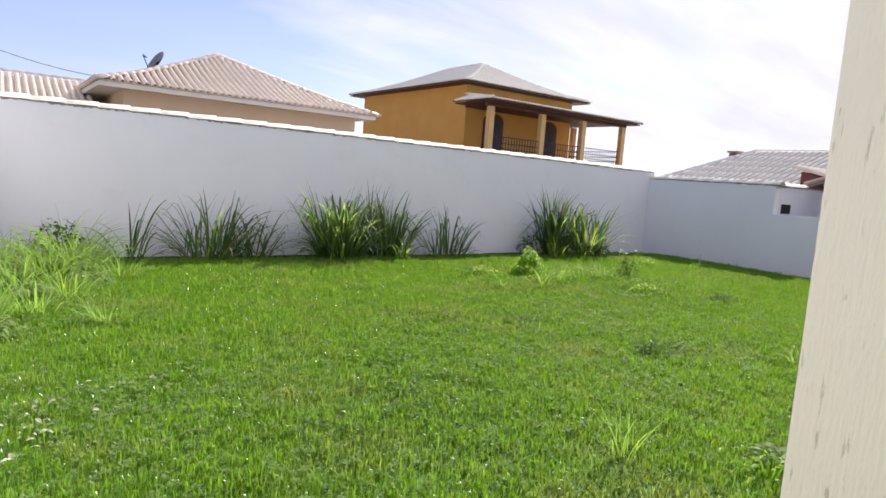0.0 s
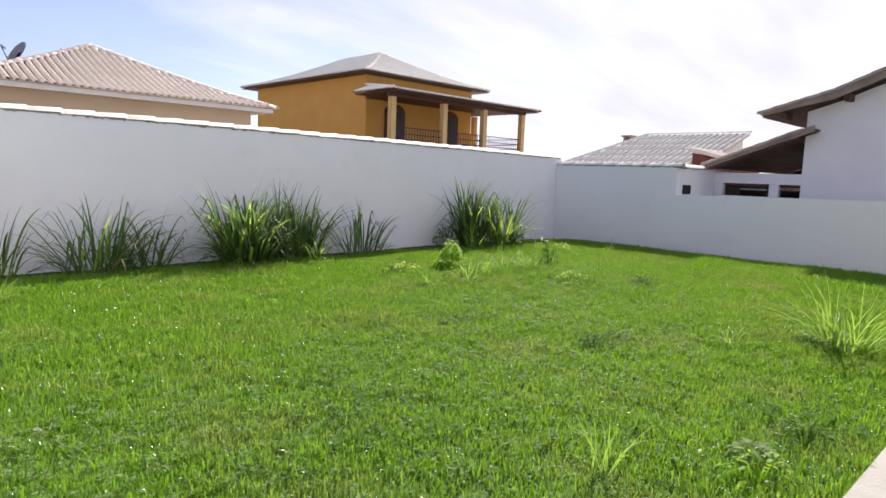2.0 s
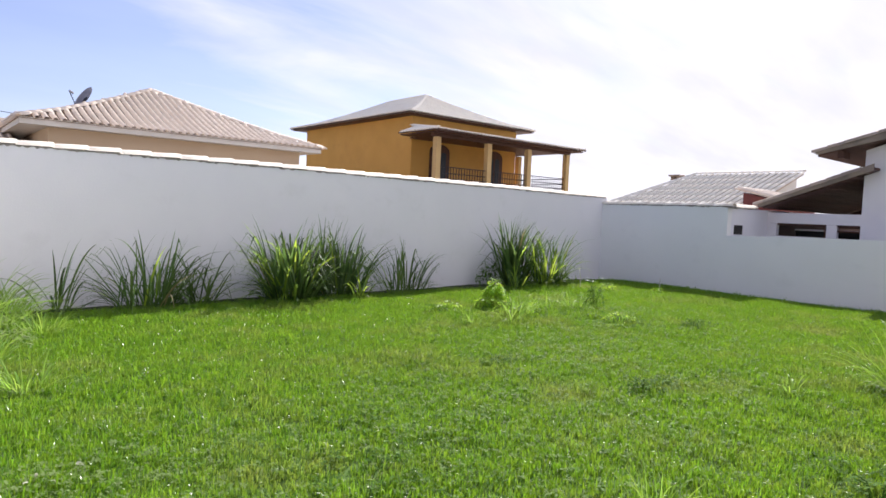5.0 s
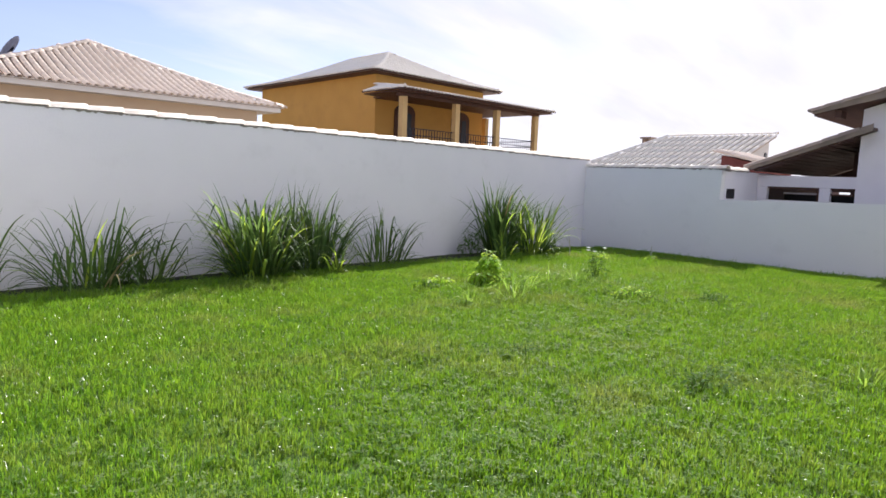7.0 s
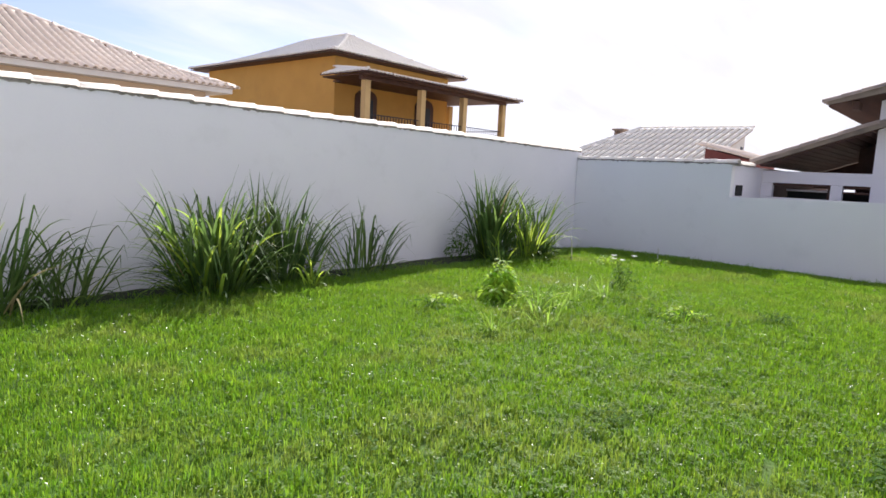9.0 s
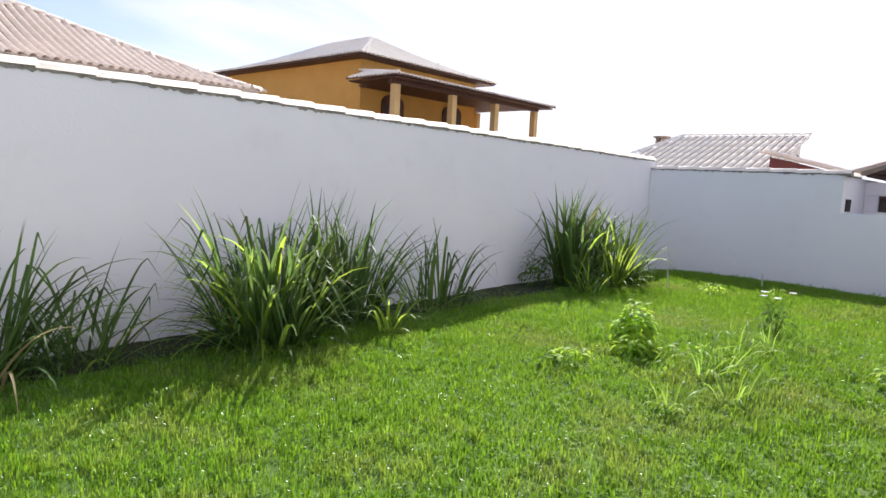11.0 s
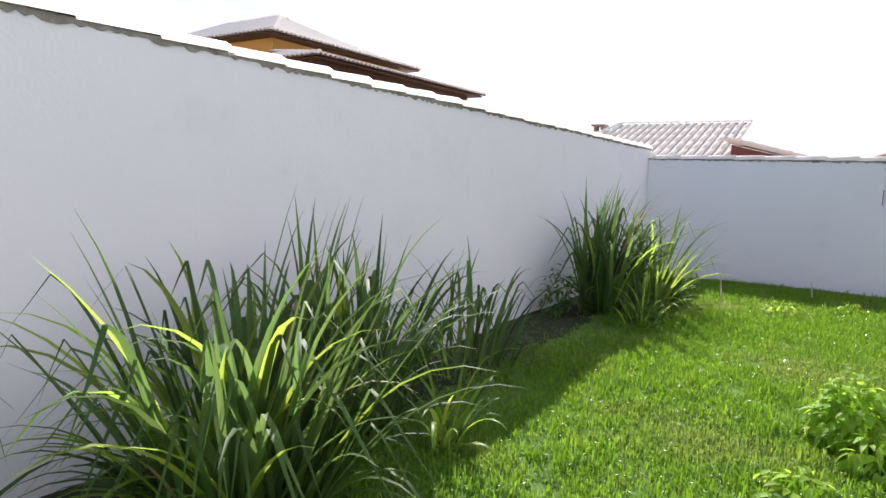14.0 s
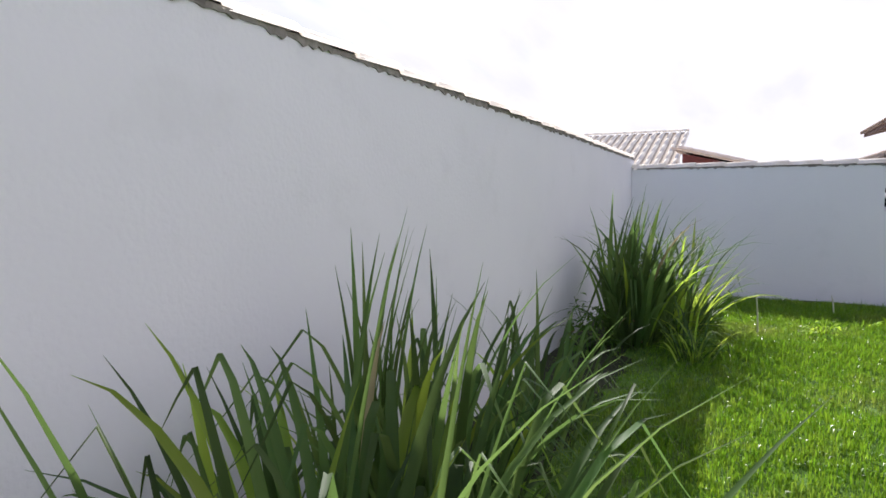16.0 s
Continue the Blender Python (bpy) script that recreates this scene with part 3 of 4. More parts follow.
def hip_roof(parent, x0, x1, y0, y1, z, height, mat, flare=1.0, singles=0):
    """A hip roof over the eaves' rectangle, ridge along y; flare > 1 makes the pitch gentler at the eaves."""
    half = (x1 - x0) / 2
    def rise(d):
        return height * max(0.0, min(1.0, d / half)) ** flare
    front = slope_places((x0, y0, z), (1, 0, 0), (0, 1, 0), rise, lambda u, d: d < half and d - 0.12 < u < 2 * half - d + 0.12)
    left = slope_places((x0, y0, z), (0, 1, 0), (1, 0, 0), rise, lambda u, d: d < half and d - 0.12 < u < (y1 - y0) - d + 0.12)
    right = slope_places((x1, y0, z), (0, 1, 0), (-1, 0, 0), rise, lambda u, d: d < half and d - 0.12 < u < (y1 - y0) - d + 0.12)
    tiles_on(parent, front, mat, singles)
    tiles_on(parent, left + right, mat)
    # deck under the tiles
    bm = bmesh.new()
    loops = []
    k = 6
    for i in range(k + 1):
        d = half * i / k * 0.999
        zz = z + rise(d) - 0.03
        loops.append([bm.verts.new(p) for p in ((x0 + d, y0 + d, zz), (x1 - d, y0 + d, zz), (x1 - d, y1 - d, zz), (x0 + d, y1 - d, zz))])
    for a, b in zip(loops, loops[1:]):
        for i in range(4):
            bm.faces.new((a[i], a[(i + 1) % 4], b[(i + 1) % 4], b[i]))
    bm.faces.new(loops[0][::-1])
    bm.faces.new(loops[-1])
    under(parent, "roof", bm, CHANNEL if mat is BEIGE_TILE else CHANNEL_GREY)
    for cx, sx, cy, sy in ((x0, 1, y0, 1), (x1, -1, y0, 1), (x0, 1, y1, -1), (x1, -1, y1, -1)):
        for i in range(4):
            d0, d1 = half * i / 4, half * (i + 1) / 4
            ridges(parent, (cx + sx * d0, cy + sy * d0, z + rise(d0)), (cx + sx * d1, cy + sy * d1, z + rise(d1)), mat)
    if y1 - y0 > 2 * half + 0.5:
        ridges(parent, (x0 + half, y0 + half, z + height), (x0 + half, y1 - half, z + height), mat)


def build_beige_house():
    h = house("beige_house", "single-storey beige house with a pink-beige tiled hip roof and white fascia", 7, 21.6)
    x0, x1, y0, y1, z = 2.42, 11.6, 21.0, 33.0, 3.58
    under(h, "wall", box(3.2, 11.0, 21.6, 32.4, -0.25, 3.425), BEIGE)
    for a in ((x0 + 0.04, x1 - 0.04, y0 + 0.04, y0 + 0.08), (x0 + 0.04, x0 + 0.08, y0 + 0.084, y1), (x1 - 0.08, x1 - 0.04, y0 + 0.084, y1)):
        under(h, "fascia", box(*a, z - 0.17, z + 0.01), FASCIA, "white fascia board")
    under(h, "soffit", box(x0 + 0.084, x1 - 0.084, y0 + 0.084, y1, z - 0.15, z - 0.13), FASCIA, "white soffit")
    hip_roof(h, x0, x1, y0, y1, z, 1.90, BEIGE_TILE, 1.14, singles=300)
    # wing behind with its own roof
    w = house("house_wing", "low beige wing with a tiled roof beside the beige house", 1.6, 25)
    under(w, "wall", box(0.4, 2.6, 24.2, 30.0, -0.25, 3.0), BEIGE)
    def rise(d):
        return d * 0.31
    tiles_on(w, slope_places((0.2, 24.0, 3.02), (1, 0, 0), (0, 1, 0), rise, lambda u, d: 0 <= u < 2.5 and d < 3.05), BEIGE_TILE)
    under(w, "roof", prism([(24.0, 3.0), (27.1, 3.96), (30.2, 3.0)], "x", 0.2, 2.7), BEIGE_TILE)
    ridges(w, (0.15, 27.1, 3.98), (2.8, 27.1, 3.98), BEIGE_TILE)


def build_dish(x, y, z):
    d = tagged(empty("satellite_dish", x, y, z), "grey satellite dish on a mast over the tiled roof", "satellite dish")
    bm = bmesh.new()
    rings = []
    for i in range(5):
        r = 0.40 * i / 4
        rings.append([bm.verts.new((r * math.cos(a * math.tau / 20), r * math.sin(a * math.tau / 20) * 1.1, 0.5 * r * r)) for a in range(20)])
    for a, b in zip(rings[1:], rings[2:]):
        for i in range(20):
            bm.faces.new((a[i], a[(i + 1) % 20], b[(i + 1) % 20], b[i]))
    bm.faces.new(rings[1])
    for v in rings[0]:
        bm.verts.remove(v)
    geom = bmesh.ops.solidify(bm, geom=bm.faces[:], thickness=0.012)
    turn = look((0, 0, 0), (0.80, 0.22, -0.46))
    bmesh.ops.transform(bm, matrix=turn, verts=bm.verts)
    part("reflector", bm, DISH, d, smooth=True)
    tip = turn @ Vector((0, -0.05, 0.52))
    low = turn @ Vector((0, -0.40, 0.05))
    part("feed_arm", tube([low, tip], 0.014), IRON, d)
    part("receiver", tube([tip, tip + (turn.to_3x3() @ Vector((0, 0.0, -0.14)))], 0.035, 8), DISH, d)
    part("mast", tube([(0, 0, 0), (0, 0, -0.85)], 0.025), IRON, d)


def arch(x0, x1, z0, z1, n=8):
    r = (x1 - x0) / 2
    cx = (x0 + x1) / 2
    pts = [(x0, z0)]
    for i in range(n + 1):
        a = math.pi - math.pi * i / n
        pts.append((cx + r * math.cos(a), z1 - r * 0.6 + r * 0.6 * math.sin(a)))
    pts.append((x1, z0))
    return pts


def build_ochre_house():
    h = house("ochre_house", "two-storey ochre house with grey tiled roofs and a pillared balcony", 23.4, 30)
    under(h, "wall", box(19.6, 27.2, 26.3, 37.3, -0.25, 6.28), ORANGE)
    hip_roof(h, 19.0, 28.0, 25.7, 38.3, 6.40, 1.86, GREY_TILE, 1.26)
    for a in ((18.98, 28.02, 25.66, 25.698), (18.95, 18.976, 25.70, 38.2), (28.024, 28.05, 25.70, 38.2)):
        under(h, "fascia", box(*a, 6.35, 6.445), WOOD, "dark wooden fascia")
    under(h, "soffit", box(18.98, 28.02, 25.70, 38.2, 6.285, 6.31), WOOD, "dark boarded soffit")
    # balcony
    under(h, "balcony_floor", box(18.7, 28.6, 23.2, 26.296, 2.45, 2.65), ORANGE)
    for x in (18.9, 22.2, 25.13, 28.28):
        under(h, "post", box(x - 0.14, x + 0.14, 23.27, 23.55, -0.25, 4.96, 0.01), POST, "tan square post")
    under(h, "post", box(28.14, 28.42, 26.9, 27.18, 2.65, 5.0, 0.01), POST, "tan square post")
    under(h, "lintel", box(18.6, 28.5, 23.3, 23.5, 4.964, 5.12), WOOD, "dark beam")
    # balcony roof: shallow slopes against the wall, hipped at both ends
    z, up = 5.24, 0.52
    tiles_on(h, slope_places((18.36, 22.75, z), (1, 0, 0), (0, 1, 0), lambda d: d * up / 3.55, lambda u, d: d < 3.5 and d * 1.24 / 3.55 - 0.05 < u < 10.74 - d * 1.9 / 3.55), GREY_TILE)
    tiles_on(h, slope_places((29.1, 22.75, z), (0, 1, 0), (-1, 0, 0), lambda d: d * up / 1.9, lambda u, d: d < 1.8 and d * 3.55 / 1.9 < u < 11.2), GREY_TILE)
    tiles_on(h, slope_places((18.36, 22.75, z), (0, 1, 0), (1, 0, 0), lambda d: d * up / 1.24, lambda u, d: d < 1.2 and d * 3.55 / 1.24 < u < 2.85), GREY_TILE)
    bm = bmesh.new()
    q = [bm.verts.new(p) for p in ((18.36, 22.75, z - 0.02), (29.1, 22.75, z - 0.02), (27.21, 26.29, z + up - 0.02), (19.59, 26.29, z + up - 0.02), (29.1, 34.0, z - 0.02), (27.21, 34.0, z + up - 0.02), (18.36, 25.65, z - 0.02))]
    for f in ((0, 1, 2, 3), (1, 4, 5, 2), (6, 0, 3)):
        bm.faces.new([q[k] for k in f])
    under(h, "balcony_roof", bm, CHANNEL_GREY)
    under(h, "balcony_ceiling", box(18.44, 29.02, 22.83, 25.65, z - 0.12, z - 0.06), WOOD, "dark boarded ceiling")
    under(h, "balcony_ceiling", box(19.5, 29.02, 25.654, 26.295, z - 0.12, z - 0.06), WOOD, "dark boarded ceiling")
    under(h, "eave_board", box(18.34, 29.12, 22.70, 22.745, z - 0.05, z + 0.03), WOOD, "dark eave board")
    under(h, "eave_board", box(18.30, 18.338, 22.75, 25.65, z - 0.05, z + 0.03), WOOD, "dark eave board")
    under(h, "balcony_ceiling", box(27.21, 29.02, 26.30, 33.9, z - 0.12, z - 0.06), WOOD, "dark boarded ceiling")
    ridges(h, (18.36, 22.75, z), (19.59, 26.29, z + up), GREY_TILE)
    ridges(h, (29.1, 22.75, z), (27.21, 26.29, z + up), GREY_TILE)
    # doors with open shutters
    for cx in (21.45, 25.42):
        d = under(h, "door", prism(arch(cx - 0.66, cx + 0.66, 2.66, 5.02), "y", 26.22, 26.32), WOOD, "arched dark wooden balcony door")
        part("pane", prism(arch(cx - 0.40, cx - 0.06, 3.2, 4.6), "y", 26.20, 26.218), GLASS, d, "dark glass")
        part("pane", prism(arch(cx + 0.06, cx + 0.40, 3.2, 4.6), "y", 26.20, 26.218), GLASS, d, "dark glass")
    # railing
    xs = [18.9, 22.2, 25.13, 28.28]
    for a, b in zip(xs, xs[1:]):
        for zz in (3.05, 3.3, 3.6):
            under(h, "rail", box(a + 0.142, b - 0.142, 23.385, 23.425, zz, zz + 0.035), IRON, "dark metal rail")
    for k in range(52):
        x = 19.1 + k * 0.175
        if min(abs(x - p) for p in xs) > 0.17:
            under(h, "baluster", box(x - 0.01, x + 0.01, 23.39, 23.42, 2.654, 3.598), IRON)
    for zz in (3.05, 3.3, 3.6):
        under(h, "rail", box(28.26, 28.30, 23.56, 26.89, zz, zz + 0.035), IRON, "dark metal rail")


def build_gable_house():
    h = house("white_gable_house", "white plastered house with an old clay-tiled gable roof", 20, 2)
    # main block: gable end faces the lawn
    ry, rz, ey, ez = 0.4, 5.58, 6.36, 3.25
    bend, low = 1.5, 0.72
    bm = prism([(5.52, -0.25), (5.52, 3.30), (ry + ey - ry - bend, 3.52), (ry, 5.36), (-4.8, 3.30), (-4.8, -0.25)], "x", 16.9, 26.0)
    under(h, "wall", bm, WHITE_PLAIN)
    s = (rz - ez) / (ey - ry)
    for sg in (1, -1):
        ym, zm = ry + sg * (ey - ry - bend), ez + bend * s * low
        pts = [(ry, rz), (ym, zm), (ry + sg * (ey - ry), ez), (ry + sg * (ey - ry), ez - 0.10), (ym, zm - 0.11), (ry, rz - 0.12)]
        under(h, "roof", prism(pts, "x", 16.42, 26.5), BOARD)
        tiles_on(h, slope_places((16.40, ry + sg * (ey - ry), ez), (1, 0, 0), (0, -sg, 0), lambda d: d * s * low if d < bend else bend * s * low + (d - bend) * (rz - ez - bend * s * low) / (ey - ry - bend), lambda u, d: 0 <= u < 10 and d < ey - ry), OLD_TILE)
    for k in range(5):
        y = 5.9 - k * 1.25
        zz = ez + min(ey - y, bend) * s * low + max(0.0, ey - y - bend) * (rz - ez - bend * s * low) / (ey - ry - bend) - 0.12
        under(h, "purlin", box(16.46, 16.896, y - 0.06, y + 0.06, zz - 0.16, zz), WOOD, "dark purlin end")
    under(h, "verge", prism([(ey + 0.02, ez + 0.03), (ey - bend, ez + bend * s * low + 0.06), (ry, rz + 0.05), (ry, rz - 0.20), (ey - bend, ez + bend * s * low - 0.16), (ey + 0.02, ez - 0.06)], "x", 16.37, 16.415), VERGE, "weathered tan mortar verge under the tiles")
    # lean-to
    l = house("lean_to", "open lean-to with dark wooden boards under clay tiles", 20, 6.6)
    a, b = (7.62, 2.0), (5.22, 2.88)
    under(l, "roof", prism([(a[0], a[1] - 0.05), a, b, (b[0], b[1] - 0.05)], "x", 16.42, 24.0), WOOD, "dark boarded underside")
    s2 = (b[1] - a[1]) / (a[0] - b[0])
    tiles_on(l, slope_places((16.40, a[0], a[1] + 0.005), (1, 0, 0), (0, -1, 0), lambda d: d * s2, lambda u, d: 0 <= u < 7.5 and d < 2.35), OLD_TILE)
    for k in range(13):
        f0, f1 = k / 13 + 0.004, (k + 1) / 13 - 0.004
        ys, zs = [7.56 - 2.02 * f for f in (f0, f1)], [1.945 + 0.74 * f for f in (f0, f1)]
        under(l, "board", prism([(ys[0], zs[0] - 0.03), (ys[0], zs[0]), (ys[1], zs[1]), (ys[1], zs[1] - 0.03)], "x", 16.46, 23.9), BOARD)
    under(l, "verge", prism([(7.63, 1.93), (7.63, 2.06), (5.20, 2.95), (5.20, 2.80)], "x", 16.37, 16.415), VERGE, "weathered tan verge of the lean-to roof")
    # Added sheet, no known wall: it darkens the view through the lean-to.
    under(l, "end_sheet", prism([(7.54, 1.5), (7.54, 1.88), (5.54, 2.60), (5.54, 1.5)], "x", 21.9, 22.0), INNER_SHADE, "added dark sheet for the shaded far end")
    under(l, "post", box(16.94, 17.10, 7.38, 7.612, 1.254, 1.566), WHITE_PLAIN, "white painted pier")
    under(l, "ledge", box(17.9, 18.2, 5.6, 7.3, 1.40, 1.44), WHITE_PLAIN, "white ledge inside")
    # Block added to keep the space below the ledge dark.
    under(l, "dark_block", box(17.92, 18.18, 5.62, 7.28, -0.2, 1.396), BLACK, "added dark block under the ledge")
    under(l, "beam", box(16.94, 17.10, 5.524, 7.612, 1.57, 1.83), WHITE_PLAIN, "white painted beam")
    under(l, "sill_wall", box(16.94, 17.10, 5.524, 7.612, -0.25, 1.25), WHITE_PLAIN, "white parapet")
    under(l, "post", box(16.94, 17.10, 6.02, 6.24, 1.254, 1.566), WHITE_PLAIN, "white painted post")
    under(l, "window_frame", box(16.98, 17.05, 5.53, 6.016, 1.52, 1.565), WOOD)
    under(l, "window_frame", box(16.98, 17.05, 5.53, 6.016, 1.40, 1.44), WOOD)
    under(l, "window_frame", box(16.98, 17.05, 6.246, 7.376, 1.52, 1.565), WOOD)
    under(l, "window_frame", box(16.98, 17.05, 6.246, 6.30, 1.254, 1.518), WOOD)
    # Dark sheets added to stand for the deep shade inside the lean-to.
    under(l, "side_sheet", box(17.11, 23.9, 7.56, 7.60, -0.2, 1.80), INNER_SHADE, "added dark sheet for the shaded inner side")
    under(l, "back_sheet", box(19.0, 19.12, 5.53, LEAN_GAP, -0.25, 2.62), INNER_SHADE, "added dark sheet for the shaded depth of the lean-to")


LEAN_GAP = 6.1


def build_far_house():
    h = house("far_house", "single-storey cream house with a pale tiled single-pitch roof", 27, 14)
    xe, xr, ze, zr = 24.2, 29.7, 2.05, 3.86
    s = (zr - ze) / (xr - xe)
    def inside(u, d):
        top = 11.55
        left = 18.1 - 1.7 * d / (xr - xe)
        return d < xr - xe and 0 <= u < left - top
    tiles_on(h, slope_places((xe, 11.55, ze), (0, 1, 0), (1, 0, 0), lambda d: d * s, inside, width=0.29, course=0.95), GREY_TILE, arrays=WIDE)
    bm = bmesh.new()
    p = [(xe, 11.55, ze - 0.02), (xr, 11.55, zr - 0.02), (xr, 16.4, zr - 0.02), (xe, 18.1, ze - 0.02), (xe, 11.55, ze - 0.12), (xr, 11.55, zr - 0.12), (xr, 16.4, zr - 0.12), (xe, 18.1, ze - 0.12)]
    v = [bm.verts.new(q) for q in p]
    for f in ((0, 1, 2, 3), (7, 6, 5, 4), (0, 4, 5, 1), (1, 5, 6, 2), (2, 6, 7, 3), (3, 7, 4, 0)):
        bm.faces.new([v[i] for i in f])
    bmesh.ops.recalc_face_normals(bm, faces=bm.faces)
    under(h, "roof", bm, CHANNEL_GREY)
    ridges(h, (xe, 18.1, ze), (xr, 16.4, zr), GREY_TILE)
    ridges(h, (xr, 16.4, zr), (xr, 11.55, zr), GREY_TILE)
    under(h, "wall", prism([(xe + 0.5, -0.25), (xe + 0.5, ze + 0.05), (xr - 0.05, zr - 0.13), (xr - 0.05, -0.25)], "y", 11.8, 16.3), FASCIA, "cream gable wall")
    w = under(h, "window", box(29.15, 29.35, 11.76, 11.798, 2.85, 3.05), GLASS, "small dark gable window")
    c = tagged(empty("chimney", 29.2, 17.2, 2.0), "dark brick chimney with a slab cap", "chimney")
    for dy in (-0.15, 0.15):
        part("pillar", box(-0.18, 0.18, dy - 0.06, dy + 0.06, 1.25, 1.72), OLD_TILE, c)
    part("chimney_body", box(-0.2, 0.2, -0.21, 0.21, -2.25, 1.247), OLD_TILE, c)
    part("cap", box(-0.27, 0.27, -0.29, 0.29, 1.723, 1.81, 0.01), OLD_TILE, c)
    p = house("red_annex", "small red-walled annex with a sloping clay-tiled roof", 24, 10.3)
    pr = [(11.4, 2.83), (9.3, 2.30), (9.3, 2.25), (11.4, 2.77)]
    under(p, "roof", prism(pr, "x", 23.0, 25.6), BEIGE_TILE)
    tiles_on(p, slope_places((23.0, 9.3, 2.30), (1, 0, 0), (0, 1, 0), lambda d: d * 0.252, lambda u, d: 0 <= u < 2.5 and d < 2.0), BEIGE_TILE)
    under(p, "wall", prism([(11.12, -0.25), (11.12, 2.64), (9.5, 2.25), (9.5, -0.25)], "x", 23.2, 25.4), BRICKRED, "red wall, colour darkened for roof shade")


build_beige_house()
build_dish(4.5, 23.6, 4.58)
build_ochre_house()
build_gable_house()
build_far_house()
build_lawn()


# ---------------------------------------------------------------- tall grass clumps
def blade_mesh(name, length, arch_amount, width, mat, segs=9):
    """A folded arching blade that starts at the origin, rises along z and bows towards +x."""
    bm = bmesh.new()
    rows = []
    x = z = 0.0
    ang = 0.03
    for i in range(segs + 1):
        f = i / segs
        w = width * min(1.0, 0.5 + 2.0 * f) * max(0.03, 1.0 - max(0.0, (f - 0.45) / 0.55) ** 1.7)
        rows.append([bm.verts.new((x - 0.25 * w, -w / 2, z)), bm.verts.new((x, 0, z - 0.12 * w)), bm.verts.new((x - 0.25 * w, w / 2, z))])
        ang += arch_amount * (0.25 + 1.9 * f * f) / segs
        x += math.sin(ang) * length / segs
        z += math.cos(ang) * length / segs
    for a, b in zip(rows, rows[1:]):
        for i in range(2):
            bm.faces.new((a[i], a[i + 1], b[i + 1], b[i]))
    me = bpy.data.meshes.new(name)
    bm.to_mesh(me)
    bm.free()
    me.materials.append(mat)
    me.shade_smooth()
    return me


BLADES = [blade_mesh("blade", L, A, W, BLADE) for L, A, W in
          [(1.0, 0.5, 0.022), (1.0, 0.9, 0.024), (1.0, 1.3, 0.024), (1.0, 1.7, 0.026), (1.0, 2.2, 0.024), (1.0, 2.8, 0.022), (1.0, 0.25, 0.018), (1.0, 1.5, 0.028)]]
KINK = []
for A, W, at, fold in ((0.5, 0.024, 0.72, 0.8), (0.3, 0.022, 0.60, 0.55), (0.8, 0.024, 0.80, 1.0), (0.2, 0.022, 0.84, 0.9)):
    me = blade_mesh("blade", 1.0, A, W, BLADE, 12)
    for v in me.vertices:
        if v.co.z > at:
            k = v.co.z - at
            v.co.x += k * 0.75
            v.co.z = at - k * fold
    KINK.append(me)
LIT_BLADES = [blade_mesh("blade", 1.0, A, W, BLADE_LIT) for A, W in ((0.6, 0.026), (1.1, 0.028), (1.6, 0.030), (2.3, 0.026))]
DRY_BLADES = [blade_mesh("dry_blade", 1.0, A, 0.02, DRY) for A in (1.2, 2.4, 3.0)]


def clump(x, y, height, spread, count, label, seed, upright=1.0, dry=0.015, thick=1.0, lit_share=0.13, kink=0.34, skirt=0.30, droop=False):
    """Tall blades out of one foot, some folded over near the tip, with a skirt of shorter blades that arch down to the ground."""
    r = random.Random(seed)
    e = tagged(empty("grass_clump", x, y, ground_z(x, y)), label, "grass clump", group="tall grass along the wall")
    for i in range(count):
        a = r.uniform(0, math.tau)
        rr = spread * 0.40 * math.sqrt(r.random())
        px, py = rr * math.cos(a), rr * math.sin(a) * 0.8
        py = min(py, WALL_Y - y - 0.06)
        out = math.atan2(py + r.gauss(0, 0.12), px + r.gauss(0, 0.12))
        f = r.random()
        lean = (3 + 27 * (rr / (spread * 0.40 + 1e-6)) * r.uniform(0.4, 1.1)) / upright
        L = height * r.uniform(0.62, 1.04)
        low = r.random() < skirt
        if low:
            lean, L = r.uniform(24, 52), height * r.uniform(0.40, 0.62)
        elif lean > 20:
            L *= 0.88
        is_dry = f < dry
        if is_dry:
            me = r.choice(DRY_BLADES)
        elif low:
            me = r.choice(LIT_BLADES[2:]) if r.random() < lit_share else BLADES[r.choice((3, 4, 4, 5, 5, 7))]
        elif f > 1 - lit_share:
            me = r.choice(LIT_BLADES)
        elif f < dry + kink:
            me = r.choice(KINK)
        elif droop:
            me = BLADES[r.choice((2, 3, 3, 4, 7))]
        else:
            me = BLADES[r.choice((0, 0, 1, 1, 2, 6, 3, 7))] if lean < 22 else BLADES[r.choice((1, 2, 2, 3, 7))]
        # keep blades off the wall
        reach = py + math.sin(out) * L * 0.55
        if reach > WALL_Y - y - 0.05:
            lean *= 0.3
            me = BLADES[r.choice((0, 6))]
            out = r.uniform(math.pi, math.tau)
            is_dry = False
        ob = new("dry_blade" if is_dry else "blade", me)
        ob.parent = e
        sw = thick * r.uniform(0.75, 1.25)
        ob.matrix_basis = Matrix.Translation((px, py, -0.03)) @ pose(0, 0, 0, 0, 0, math.degrees(out)) @ pose(0, 0, 0, 0, lean, r.uniform(-25, 25)) @ Matrix.Diagonal((L, sw * (0.6 + 0.5 * L), L, 1))
    return e


clump(5.0, 10.14, 1.50, 0.98, 310, "large dense clump of tall arching green grass against the white wall", 1, thick=1.2, lit_share=0.22, kink=0.45, skirt=0.36)
clump(6.15, 10.55, 1.48, 1.0, 160, "tall upright green grass clump beside the largest clump", 2, 1.3, thick=1.2, lit_share=0.06, kink=0.5, skirt=0.2)
clump(6.13, 9.80, 0.78, 0.30, 26, "small bright green grass clump at the shadow's edge", 3, 0.8, thick=1.1, lit_share=0.8)
